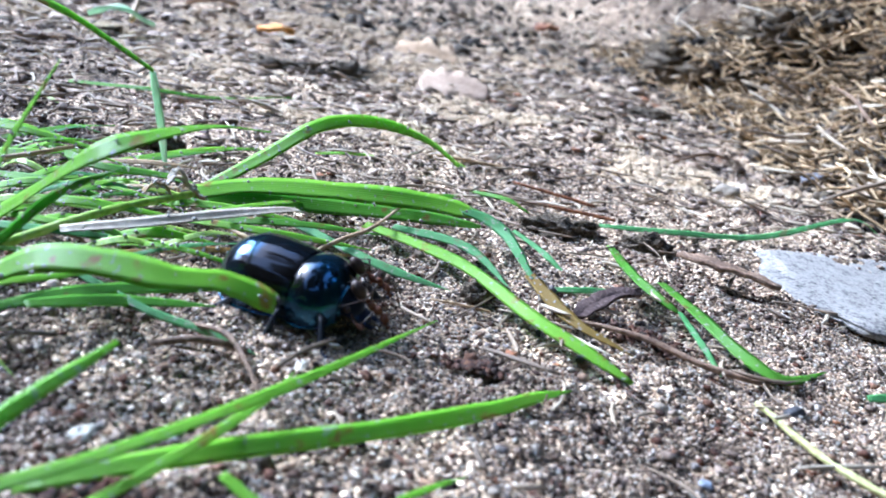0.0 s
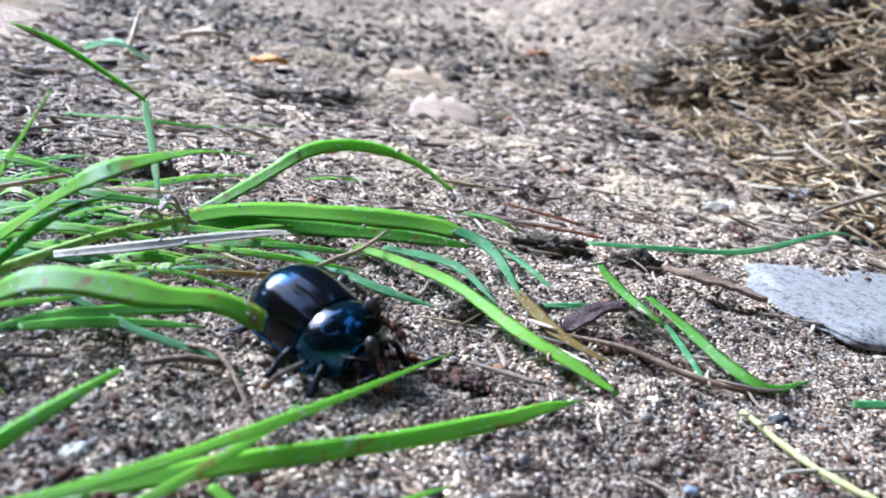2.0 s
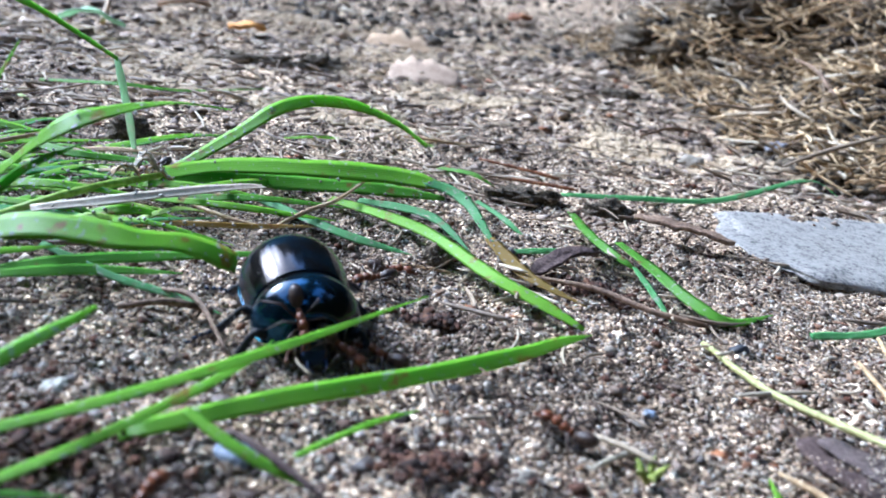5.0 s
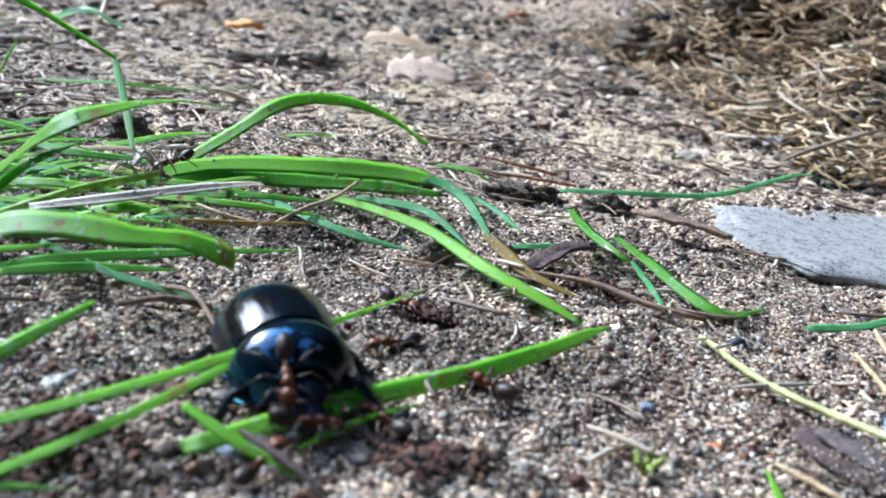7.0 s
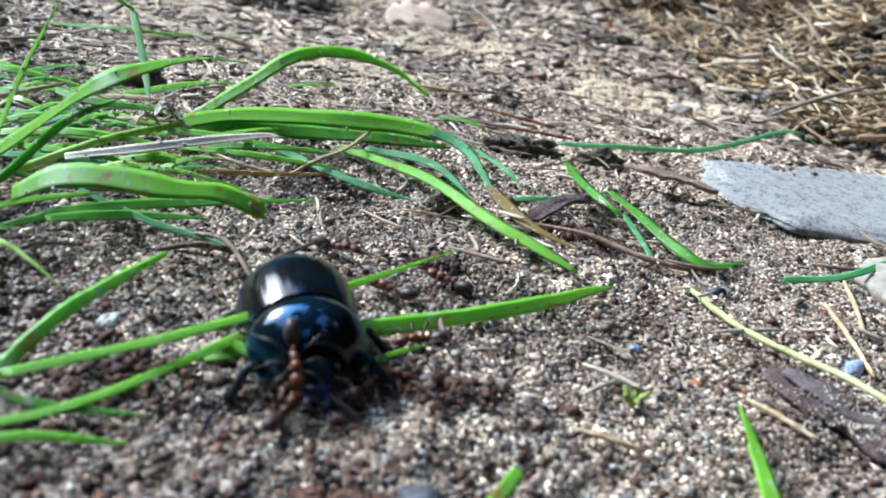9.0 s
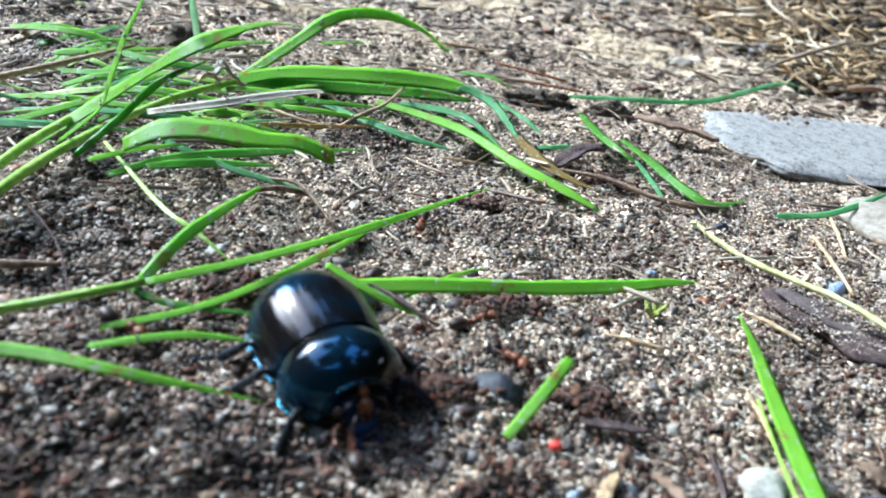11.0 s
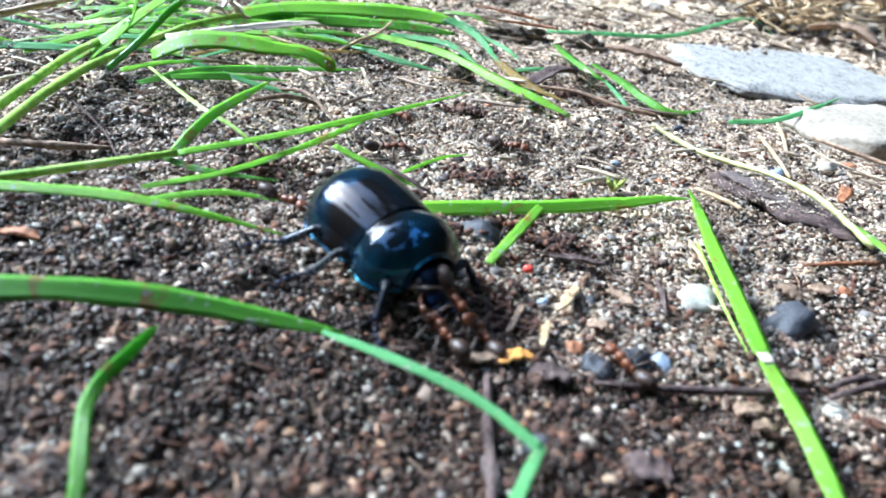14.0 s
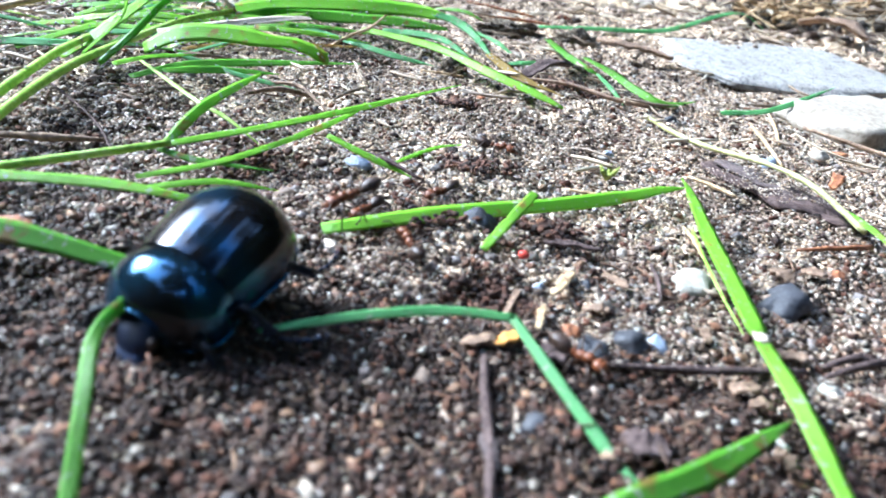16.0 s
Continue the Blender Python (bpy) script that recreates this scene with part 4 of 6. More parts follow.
rod("twig", [(0.40, 0.66, 0.06), (0.44, 0.25, 0.07), (0.50, -0.2, 0.06), (0.53, -0.6, 0.05)], [0.024, 0.033, 0.030, 0.027], BARK, "dark brown twig half sunk in the sand", "twig")
rod("twig", [(1.05, 0.80, 0.04), (1.6, 0.93, 0.06), (2.1, 1.05, 0.08), (2.42, 1.12, 0.1)], [0.018, 0.027, 0.030, 0.018], BARK, "dark brown twig crossing under a grass blade", "twig")
rod("twig", [(2.6, 1.2, 0.05), (2.9, 1.35, 0.07), (3.3, 1.6, 0.05)], [0.018, 0.030, 0.024], BARK, "short dark twig on the sand", "twig")
rod("twig", [(-2.45, 4.92, 0.1), (-2.0, 4.75, 0.2), (-1.5, 4.25, 0.08)], [0.018, 0.024, 0.012], TWIG, "bent brown twig on dark soil", "twig")
rod("twig", [(-2.5, 4.55, 0.1), (-2.2, 4.7, 0.14), (-1.9, 4.85, 0.06)], [0.024, 0.030, 0.024], TWIG, "short brown twig under the grass", "twig")
rod("twig", [(-1.1, 3.45, 0.08), (-0.75, 3.2, 0.16), (-0.35, 3.05, 0.06)], [0.012, 0.024, 0.012], BARK, "short dark twig behind the grass", "twig")
rod("straw", [(2.17, 4.42, 0.07), (2.38, 4.25, 0.1), (2.6, 4.07, 0.06)], [0.012, 0.030, 0.012], STRAW, "short flattened golden straw", "straw")
rod("straw", [(0.92, 3.55, 0.06), (1.15, 3.52, 0.08), (1.38, 3.5, 0.05)], [0.015, 0.024, 0.018], STRAW, "short buff straw on the sand", "straw")
rod("straw", [(3.2, 6.35, 0.1), (3.25, 5.8, 0.14), (3.32, 5.2, 0.06)], [0.018, 0.030, 0.018], STRAW, "golden straw beside the tan stone", "straw")
rod("straw", [(3.6, 7.1, 0.1), (3.52, 6.5, 0.14), (3.45, 5.9, 0.06)], [0.018, 0.030, 0.018], STRAW, "golden straw leaning on the tan stone", "straw")
rod("straw", [(3.9, 6.6, 0.1), (4.4, 6.2, 0.2), (5.0, 5.75, 0.12)], [0.024, 0.033, 0.018], TWIG, "brown woody stalk beside the tan stone", "straw")
rod("straw", [(2.92, 3.1, 0.06), (3.2, 3.15, 0.1), (3.6, 3.28, 0.08)], [0.012, 0.027, 0.024], RUST, "rusty needle pair on the sand", "straw")
rod("straw", [(1.95, 3.15, 0.05), (1.98, 2.85, 0.1), (2.05, 2.6, 0.05)], [0.012, 0.027, 0.012], STRAW, "curved buff husk beside the grass blade", "straw")
rod("twig", [(-4.54, 3.9, 0.2), (-3.97, 3.45, 0.22), (-3.28, 2.92, 0.16), (-2.79, 2.33, 0.14), (-2.55, 2.14, 0.06)], [0.012, 0.010, 0.009, 0.007], BARK, "thin dark wiry rootlet lying over soil", "twig")
rod("twig", [(-4.44, 5.89, 0.10), (-3.76, 5.66, 0.12), (-3.18, 5.46, 0.10), (-2.73, 5.08, 0.05)], [0.020, 0.022, 0.020, 0.012], TWIG, "thin tan twig under the grass stems", "twig")
rod("straw", [(-1.72, 8.9, 0.34), (-1.83, 7.61, 0.28), (-2.0, 7.06, 0.22), (-2.24, 6.83, 0.12)], [0.012, 0.020, 0.024, 0.016], STRAW, "thin tan stalk crossing under the leaves", "grass stalk")
rod("twig", [(-4.24, 5.18, 0.12), (-3.79, 5.26, 0.15), (-3.28, 5.43, 0.14), (-2.64, 5.74, 0.08)], [0.014, 0.018, 0.016, 0.010], TWIG, "long thin brown stalk under the grass", "twig")
rod("twig", [(-4.01, 2.58, 0.05), (-3.53, 2.55, 0.09), (-3.14, 2.83, 0.04)], [0.03, 0.038, 0.02], TWIG, "brown woody stick half sunk in soil", "twig")
chip("bark_flake", [(-3.02, 1.13, 0.05), (-2.87, 1.14, 0.08), (-2.73, 1.12, 0.05)], 0.08, 0.025, RUST, "rusty flake of bark on the soil", "bark", 0.1, 17)
rod("straw", [(-3.6, 7.03, 0.15), (-2.89, 6.71, 0.2), (-2.26, 6.72, 0.12)], [0.018, 0.024, 0.014], STRAW, "yellowed dry stem under the grass", "grass stalk")
rod("straw", [(-0.95, 6.6, 0.05), (-0.75, 6.62, 0.06), (-0.4, 6.7, 0.05)], [0.012, 0.018, 0.012], STRAW, "short thin straw on sand", "straw")
rod("straw", [(3.9, 26.0, 0.5), (4.3, 26.6, 0.9), (4.3, 27.2, 0.6)], [0.036, 0.060, 0.030], STRAW, "curled golden straw at the foot of the mound", "straw")
rod("twig", [(6.6, 19.4, 0.4), (6.3, 20.4, 0.6), (6.1, 21.4, 0.8), (5.8, 22.6, 1.0)], [0.03, 0.05, 0.045, 0.025], TWIG, "grey-brown root lying down the mound", "twig")
rod("twig", [(1.8, 16.2, 0.1), (2.6, 17.6, 0.25), (3.5, 18.8, 0.15)], [0.030, 0.042, 0.024], TWIG, "thin straight twig on the soil", "twig")
rod("straw", [(-2.2, 12.0, 0.1), (-1.6, 12.1, 0.2), (-1.0, 12.3, 0.1)], [0.024, 0.036, 0.018], STRAW, "golden needle on the soil", "straw")
rod("straw", [(-0.6, 10.9, 0.1), (0.0, 11.1, 0.15), (0.7, 11.0, 0.06)], [0.018, 0.030, 0.018], RUST, "rust-brown needle on the soil", "straw")
rod("straw", [(-0.9, 11.7, 0.1), (-0.2, 11.5, 0.15), (0.4, 11.7, 0.06)], [0.018, 0.030, 0.018], RUST, "rust-brown needle on the soil", "straw")
chip("wood_chip", [(0.81, 1.60, 0.04), (0.89, 1.76, 0.07), (0.96, 1.95, 0.04)], 0.07, 0.02, STRAW, "buff splinter of wood in the sand", "wood chip", 0.08, 50, 0.5)
chip("wood_chip", [(0.72, 1.10, 0.04), (0.73, 1.26, 0.07), (0.76, 1.43, 0.04)], 0.06, 0.02, STRAW, "short buff splinter lying on the sand", "wood chip", 0.08, 51, 0.5)
chip("bark_flake", [(1.20, 2.08, 0.04), (1.28, 1.97, 0.07), (1.36, 1.86, 0.04)], 0.09, 0.02, TWIG, "orange-brown flake of bark on the sand", "bark", 0.08, 52, 0.5)
rod("twig", [(1.60, 2.41, 0.04), (1.61, 2.12, 0.06), (1.61, 1.82, 0.04)], [0.014, 0.020, 0.012], BARK, "dark thin sliver of wood on the sand", "twig")
chip("wood_chip", [(0.73, 2.39, 0.04), (0.94, 2.39, 0.07), (1.22, 2.50, 0.04)], 0.07, 0.02, BARK, "dark curled sliver of dead leaf", "wood chip", 0.08, 54, 0.5)
chip("wood_chip", [(1.03, 1.51, 0.04), (1.11, 1.49, 0.07), (1.20, 1.47, 0.04)], 0.09, 0.02, TWIG, "small brown seed husk in the sand", "wood chip", 0.08, 55, 0.5)
chip("bark_flake", [(0.66, 0.83, 0.04), (0.77, 0.79, 0.07), (0.89, 0.85, 0.04)], 0.16, 0.02, BARK, "dark brown crumbling flake of bark", "bark", 0.08, 56, 0.5)
chip("bark_flake", [(2.58, 2.60, 0.04), (2.64, 2.50, 0.07), (2.71, 2.42, 0.04)], 0.16, 0.02, FIBRE, "reddish-brown flake beside a slaty pebble", "bark", 0.08, 57, 0.5)
chip("bark_flake", [(2.84, 2.67, 0.04), (2.92, 2.64, 0.07), (3.05, 2.72, 0.04)], 0.15, 0.02, TWIG, "rusty flake of bark near the grass blade", "bark", 0.08, 58, 0.5)
chip("bark_flake", [(1.18, 0.15, 0.04), (1.30, 0.10, 0.07), (1.44, 0.11, 0.04)], 0.22, 0.02, BARK, "flat dark brown scrap of bark", "bark", 0.08, 59, 0.5)
chip("bark_flake", [(1.92, 0.86, 0.04), (1.99, 0.87, 0.07), (2.10, 0.94, 0.04)], 0.11, 0.02, TWIG, "brown scrap of bark on the sand", "bark", 0.08, 60, 0.5)
chip("bark_flake", [(2.04, 0.31, 0.04), (2.10, 0.27, 0.07), (2.13, 0.20, 0.04)], 0.08, 0.02, FIBRE, "rusty scrap of bark at the blade", "bark", 0.08, 61, 0.5)
chip("wood_chip", [(0.48, 1.24, 0.04), (0.53, 1.40, 0.07), (0.56, 1.61, 0.04)], 0.05, 0.02, TWIG, "thin brown wood splinter on the sand", "wood chip", 0.08, 62, 0.5)
chip("wood_chip", [(0.25, 0.79, 0.04), (0.39, 0.82, 0.07), (0.46, 0.80, 0.04)], 0.08, 0.02, TWIG, "short brown fibre on dark soil", "wood chip", 0.08, 63, 0.5)
chip("wood_chip", [(1.81, 1.52, 0.04), (1.84, 1.42, 0.07), (1.87, 1.32, 0.04)], 0.07, 0.02, TWIG, "small tan wood scrap on the sand", "wood chip", 0.08, 64, 0.5)
chip("bark_flake", [(2.32, 1.39, 0.04), (2.41, 1.33, 0.07), (2.52, 1.35, 0.04)], 0.10, 0.02, TWIG, "tan flake of bark beside the grass blade", "bark", 0.08, 65, 0.5)
rod("twig", [(2.63, 1.32, 0.04), (2.86, 1.44, 0.06), (3.03, 1.47, 0.04)], [0.021, 0.030, 0.018], BARK, "dark twig end lying on the sand", "twig")
chip("bark_flake", [(2.00, 0.69, 0.04), (2.08, 0.73, 0.07), (2.14, 0.72, 0.04)], 0.08, 0.02, TWIG, "light brown flake on the sand", "bark", 0.08, 67, 0.5)
chip("wood_chip", [(0.45, -0.01, 0.04), (0.49, -0.14, 0.07), (0.53, -0.28, 0.04)], 0.09, 0.02, GREYBARK, "grey weathered sliver of wood", "wood chip", 0.08, 68, 0.5)
for k in range(5):
    a = k * 1.26
    loose("moss_tip", tube([(1.32, 4.0, 0.02), (1.32 + 0.06 * math.cos(a), 4.0 + 0.06 * math.sin(a), 0.1), (1.32 + 0.1 * math.cos(a), 4.0 + 0.1 * math.sin(a), 0.17 - 0.02 * k)], [0.016, 0.024, 0.006], 6, 4, 0.3, k), MOSS, (1.32, 4.0, 0.02), "tiny yellow-green moss shoot", "moss", "moss shoots")
loose("seed", lump((0.58, 2.05, 0.06), (0.045, 0.04, 0.035), rough=0.15, seed=4, level=2), RED, (0.58, 2.05, 0.03), "tiny bright red seed on the sand", "seed")


# ---------------------------------------------------------------- grass
def blade(points, width, mat, label, **more):
    return loose("cut_grass", ribbon(points, width, seed=len(bpy.data.objects), **more), mat, middle(points), label, "grass", "grass pieces")


def plant(name, at, label):
    ob = new(name)
    ob.location = Vector(at) * CM
    return tagged(ob, label, "grass")


def leaf(owner, points, width, mat, label="", **more):
    ob = part("leaf_blade", ribbon(points, width, seed=len(bpy.data.objects), **more), mat, owner, label, origin=points[0])
    ob.location = ob.location - owner.location
    return ob


def stalk(owner, points, radii, mat, label="", name="stem"):
    ob = part(name, tube(points, radii, 8, 6 * (len(points) - 1), 0.05, 3), mat, owner, label, origin=points[0])
    ob.location = ob.location - owner.location
    return ob


tuft = plant("grass_plant", (-4.3, 5.0, 0.1), "sprawling fresh green grass plant with long bent leaves")
stalk(tuft, [(-3.7, 1.4, 0.1), (-3.8, 2.2, 0.25), (-4.0, 3.6, 0.3), (-4.15, 5.1, 0.22), (-3.9, 6.2, 0.3), (-3.68, 7.25, 0.25)], [0.042, 0.044, 0.042, 0.038], STEM)
stalk(tuft, [(-4.2, 1.7, 0.1), (-4.1, 2.7, 0.28), (-4.3, 4.0, 0.32), (-4.5, 5.0, 0.25)], [0.042, 0.044, 0.042, 0.038], STEM)
stalk(tuft, [(-6.2, 4.6, 0.2), (-5.71, 4.93, 0.35), (-5.19, 5.54, 0.5), (-4.74, 6.71, 0.6)], [0.03, 0.04, 0.035, 0.02], STRAW, "dry straw-coloured stem")
leaf(tuft, [(-3.70, 7.50, 0.25), (-3.29, 8.17, 0.62), (-2.99, 8.56, 0.90), (-2.67, 8.92, 1.0), (-2.33, 9.61, 0.90), (-2.03, 10.72, 0.55), (-1.79, 11.72, 0.10), (-1.66, 11.9, 0.03)], 0.29, GRASS, "arched green leaf with its tip on the soil", facing=(0.1, -0.8, 0.6), taper=0.6, tip=0.45)
leaf(tuft, [(-3.72, 7.2, 0.25), (-3.22, 7.64, 0.34), (-2.31, 8.03, 0.40), (-1.48, 8.38, 0.40), (-0.91, 8.5, 0.36)], 0.44, GRASS, taper=0.7, tip=0.55)
leaf(tuft, [(-1.1, 8.48, 0.38), (-0.80, 8.45, 0.345), (-0.50, 8.2, 0.28), (-0.12, 7.45, 0.16)], 0.24, GRASS_BLUE, "grey-green bent end of the leaf", taper=0.5, tip=0.4, base=0.8)
leaf(tuft, [(-0.16, 7.52, 0.17), (0.10, 7.15, 0.12), (0.38, 6.77, 0.10), (0.91, 6.50, 0.05)], 0.25, GRASS_BROWN, "browned and shrivelled leaf tip", taper=0.3)
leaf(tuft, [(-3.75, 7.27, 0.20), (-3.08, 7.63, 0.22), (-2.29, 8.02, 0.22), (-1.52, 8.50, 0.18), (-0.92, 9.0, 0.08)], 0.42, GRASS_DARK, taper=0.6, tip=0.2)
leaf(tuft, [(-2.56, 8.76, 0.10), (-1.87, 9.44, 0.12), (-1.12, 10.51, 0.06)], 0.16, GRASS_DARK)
leaf(tuft, [(-3.93, 5.49, 0.28), (-3.47, 5.93, 0.33), (-3.08, 6.52, 0.34), (-2.69, 7.36, 0.27), (-2.62, 7.83, 0.10)], 0.21, PALE, "bleached papery dead sheath", fold=0.2, tip=0.4)
for k, (x, y, z) in enumerate(((-3.98, 6.75, 0.30), (-3.86, 6.95, 0.36), (-3.78, 7.05, 0.28), (-3.92, 7.1, 0.38))):
    leaf(tuft, [(x, y, z), (x + 0.08, y + 0.05, z + 0.09), (x + 0.17, y + 0.12, z + 0.05 - 0.05 * k), (x + 0.24, y + 0.1, z - 0.03)], 0.13, (STRAW, PALE)[k % 2], "crumpled dry sheath round the node", fold=0.3, twist=120, tip=0.6, n=10)
leaf(tuft, [(-3.6, 5.4, 0.16), (-3.0, 5.9, 0.22), (-2.3, 6.5, 0.16), (-1.7, 7.2, 0.08)], 0.11, GRASS_BROWN, "browned dead leaf under the green ones", fold=0.2, tip=0.3)
leaf(tuft, [(-3.4, 4.1, 0.5), (-3.08, 4.19, 0.68), (-2.66, 4.25, 0.74), (-2.26, 4.33, 0.72), (-1.99, 4.60, 0.65), (-1.71, 4.79, 0.50)], 0.36, GRASS, taper=0.92, tip=0.75, fold=0.04)
leaf(tuft, [(-4.6, 4.6, 0.1), (-4.45, 5.02, 0.25), (-4.02, 5.14, 0.60), (-3.21, 4.85, 1.20), (-2.94, 5.21, 1.35), (-2.85, 6.0, 1.32), (-2.8, 6.9, 1.15)], 0.30, GRASS)
leaf(tuft, [(-4.3, 4.5, 0.2), (-3.8, 4.4, 0.65), (-3.70, 4.42, 0.9), (-3.69, 4.67, 1.25), (-3.60, 4.81, 1.55), (-3.54, 4.95, 1.8)], 0.14, GRASS, facing=(-0.4, -0.5, 0.6))
leaf(tuft, [(-4.0, 4.3, 0.2), (-3.75, 4.6, 0.5), (-3.4, 4.75, 0.9), (-3.0, 4.95, 1.15)], 0.12, GRASS_DARK, facing=(0.3, -0.8, 0.4))
leaf(tuft, [(-5.87, 7.77, 0.20), (-4.86, 7.25, 0.28), (-4.21, 7.61, 0.22), (-3.65, 7.49, 0.20)], 0.18, GRASS_DARK)
leaf(tuft, [(-5.40, 6.25, 0.10), (-5.02, 6.55, 0.22), (-4.64, 6.77, 0.12)], 0.16, GRASS)
leaf(tuft, [(-4.82, 6.35, 0.12), (-4.12, 6.47, 0.2), (-3.74, 7.11, 0.2)], 0.16, GRASS)
leaf(tuft, [(-6.00, 7.05, 0.20), (-5.52, 7.37, 0.25), (-5.08, 8.50, 0.15)], 0.18, GRASS)

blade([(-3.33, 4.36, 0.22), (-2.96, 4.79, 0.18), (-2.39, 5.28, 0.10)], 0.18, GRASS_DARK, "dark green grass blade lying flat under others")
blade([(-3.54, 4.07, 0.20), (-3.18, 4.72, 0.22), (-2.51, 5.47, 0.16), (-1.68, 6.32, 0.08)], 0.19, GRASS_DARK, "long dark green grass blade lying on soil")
blade([(-3.47, 5.01, 0.22), (-2.74, 4.84, 0.16), (-2.23, 4.86, 0.10), (-1.81, 4.83, 0.05)], 0.11, GRASS_BLUE, "narrow grey-green grass blade on dark soil")
blade([(-3.72, 4.07, 0.30), (-3.50, 4.43, 0.32), (-3.25, 5.00, 0.25)], 0.13, GRASS, "short green grass blade in the tuft")
blade([(-2.85, 7.59, 0.10), (-1.92, 7.05, 0.13), (-1.39, 6.89, 0.10), (-0.83, 6.90, 0.05)], 0.17, GRASS_BLUE, "grey-green grass blade lying on sand")
blade([(-2.05, 7.94, 0.12), (-1.30, 7.60, 0.16), (-0.72, 7.23, 0.18), (-0.02, 6.47, 0.18), (0.48, 6.14, 0.14), (0.89, 5.95, 0.06)], 0.23, GRASS, "bright green cut grass blade lying on sand", tip=0.35, taper=0.7)
blade([(-1.77, 8.11, 0.12), (-0.89, 7.80, 0.2), (-0.30, 7.25, 0.08)], 0.18, GRASS_BLUE, "grey-green grass blade crossing another")
blade([(-0.53, 9.09, 0.10), (-0.13, 8.45, 0.14), (0.21, 8.12, 0.04)], 0.13, GRASS_BLUE, "short grey-green grass blade")
blade([(0.08, 7.56, 0.06), (0.43, 7.69, 0.10), (0.78, 8.08, 0.05)], 0.12, GRASS_BLUE, "short dull green piece of grass")
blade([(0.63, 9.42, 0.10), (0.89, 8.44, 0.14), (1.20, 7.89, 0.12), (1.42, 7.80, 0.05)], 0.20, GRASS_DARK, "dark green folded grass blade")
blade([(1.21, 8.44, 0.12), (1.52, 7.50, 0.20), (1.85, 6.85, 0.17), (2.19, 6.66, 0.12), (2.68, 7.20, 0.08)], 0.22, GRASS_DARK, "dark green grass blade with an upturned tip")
blade([(1.38, 7.79, 0.08), (1.54, 6.99, 0.10), (1.67, 6.58, 0.04)], 0.12, GRASS_BLUE, "thin grey-green grass blade")
blade([(0.48, 10.23, 0.10), (1.48, 10.63, 0.14), (2.76, 11.51, 0.14), (4.10, 12.38, 0.5), (5.11, 13.89, 0.06)], 0.16, GRASS_BLUE, "long narrow grey-green grass blade lying on soil")
blade([(2.94, 6.84, 0.08), (3.64, 7.17, 0.14), (4.56, 7.82, 0.42)], 0.14, GRASS_BLUE, "grey-green grass blade touching the tan stone")
loose("grass_stalk", tube([(1.91, 6.20, 0.06), (2.25, 5.50, 0.10), (2.61, 5.11, 0.14), (2.98, 4.63, 0.24), (3.30, 4.16, 0.24), (3.62, 3.55, 0.12)], [0.024, 0.030, 0.028, 0.030], 7, 40, 0.22, 2), YELLOW_STALK, (2.7, 4.9, 0.1), "pale yellow-green grass stalk over the bark", "grass stalk")
blade([(3.50, 4.02, 0.14), (3.65, 3.56, 0.16), (3.85, 3.0, 0.10)], 0.13, GRASS, "green grass blade beside the bark")
knee = plant("cut_grass", (2.05, 2.4, 0.15), "long bright green grass blade lying towards the bark")
leaf(knee, [(2.085, 1.16, 0.25), (2.06, 1.70, 0.25), (2.03, 2.61, 0.22), (2.04, 3.40, 0.18), (2.06, 3.8, 0.14), (2.09, 4.3, 0.05)], 0.23, GRASS, taper=0.3, tip=0.12, base=0.95)
leaf(knee, [(2.082, 1.18, 0.262), (2.09, 1.13, 0.264), (2.098, 1.08, 0.26)], 0.16, PALE, "pale crease across the blade", n=6, taper=0.9, tip=0.9, base=0.9)
leaf(knee, [(2.09, 1.1, 0.25), (2.2, 0.6, 0.20), (2.3, 0.1, 0.1), (2.36, -0.3, 0.05)], 0.2, GRASS, taper=0.5, tip=0.5, base=0.9)
knee["group"] = "grass pieces"
blade([(1.98, 3.0, 0.10), (1.96, 2.4, 0.16), (1.98, 1.8, 0.18), (2.05, 1.3, 0.16)], 0.05, STEM, "thin pale strip of grass beside a broad blade")
blade([(0.60, 2.64, 0.32), (0.43, 2.28, 0.20), (0.27, 2.02, 0.06)], 0.14, GRASS, "short cut piece of bright green grass", tip=0.7)
fallen_stalk = blade([(-3.80, 4.71, 0.20), (-2.63, 3.49, 0.30), (-2.21, 3.26, 0.25), (-1.84, 3.12, 0.10)], 0.07, STEM, "thin yellow-green grass stalk")
blade([(-3.9, 1.3, 0.2), (-3.28, 1.35, 0.28), (-2.50, 1.45, 0.33), (-1.91, 1.49, 0.32), (-1.19, 1.78, 0.10)], 0.14, GRASS, "narrow green grass blade over sand")
blade([(-5.6, 7.0, 1.94), (-5.22, 7.2, 1.79), (-4.99, 7.5, 1.58), (-4.66, 7.9, 1.26)], 0.17, GRASS, "upper part of a broken grass leaf", tip=0.9, taper=0.8, base=0.2)
blade([(-4.66, 7.9, 1.26), (-4.66, 8.1, 0.7), (-4.69, 8.32, 0.08)], 0.16, GRASS_PALE, "upright lower part of a broken grass leaf", facing=(0.2, -1, 0.1), tip=0.5)
blade([(-8.4, 11.5, 0.05), (-6.86, 11.38, 0.25), (-6.23, 12.24, 0.15), (-5.6, 14.4, 0.05)], 0.16, GRASS_DARK, "thin grass blade lying on the soil")
blade([(-8.16, 10.19, 0.10), (-7.59, 9.95, 0.14), (-7.28, 9.91, 0.05)], 0.10, STEM, "thin yellowish grass piece")
blade([(-3.70, 10.64, 0.05), (-3.24, 10.84, 0.12), (-2.79, 11.41, 0.05)], 0.10, GRASS, "small thin green grass piece")
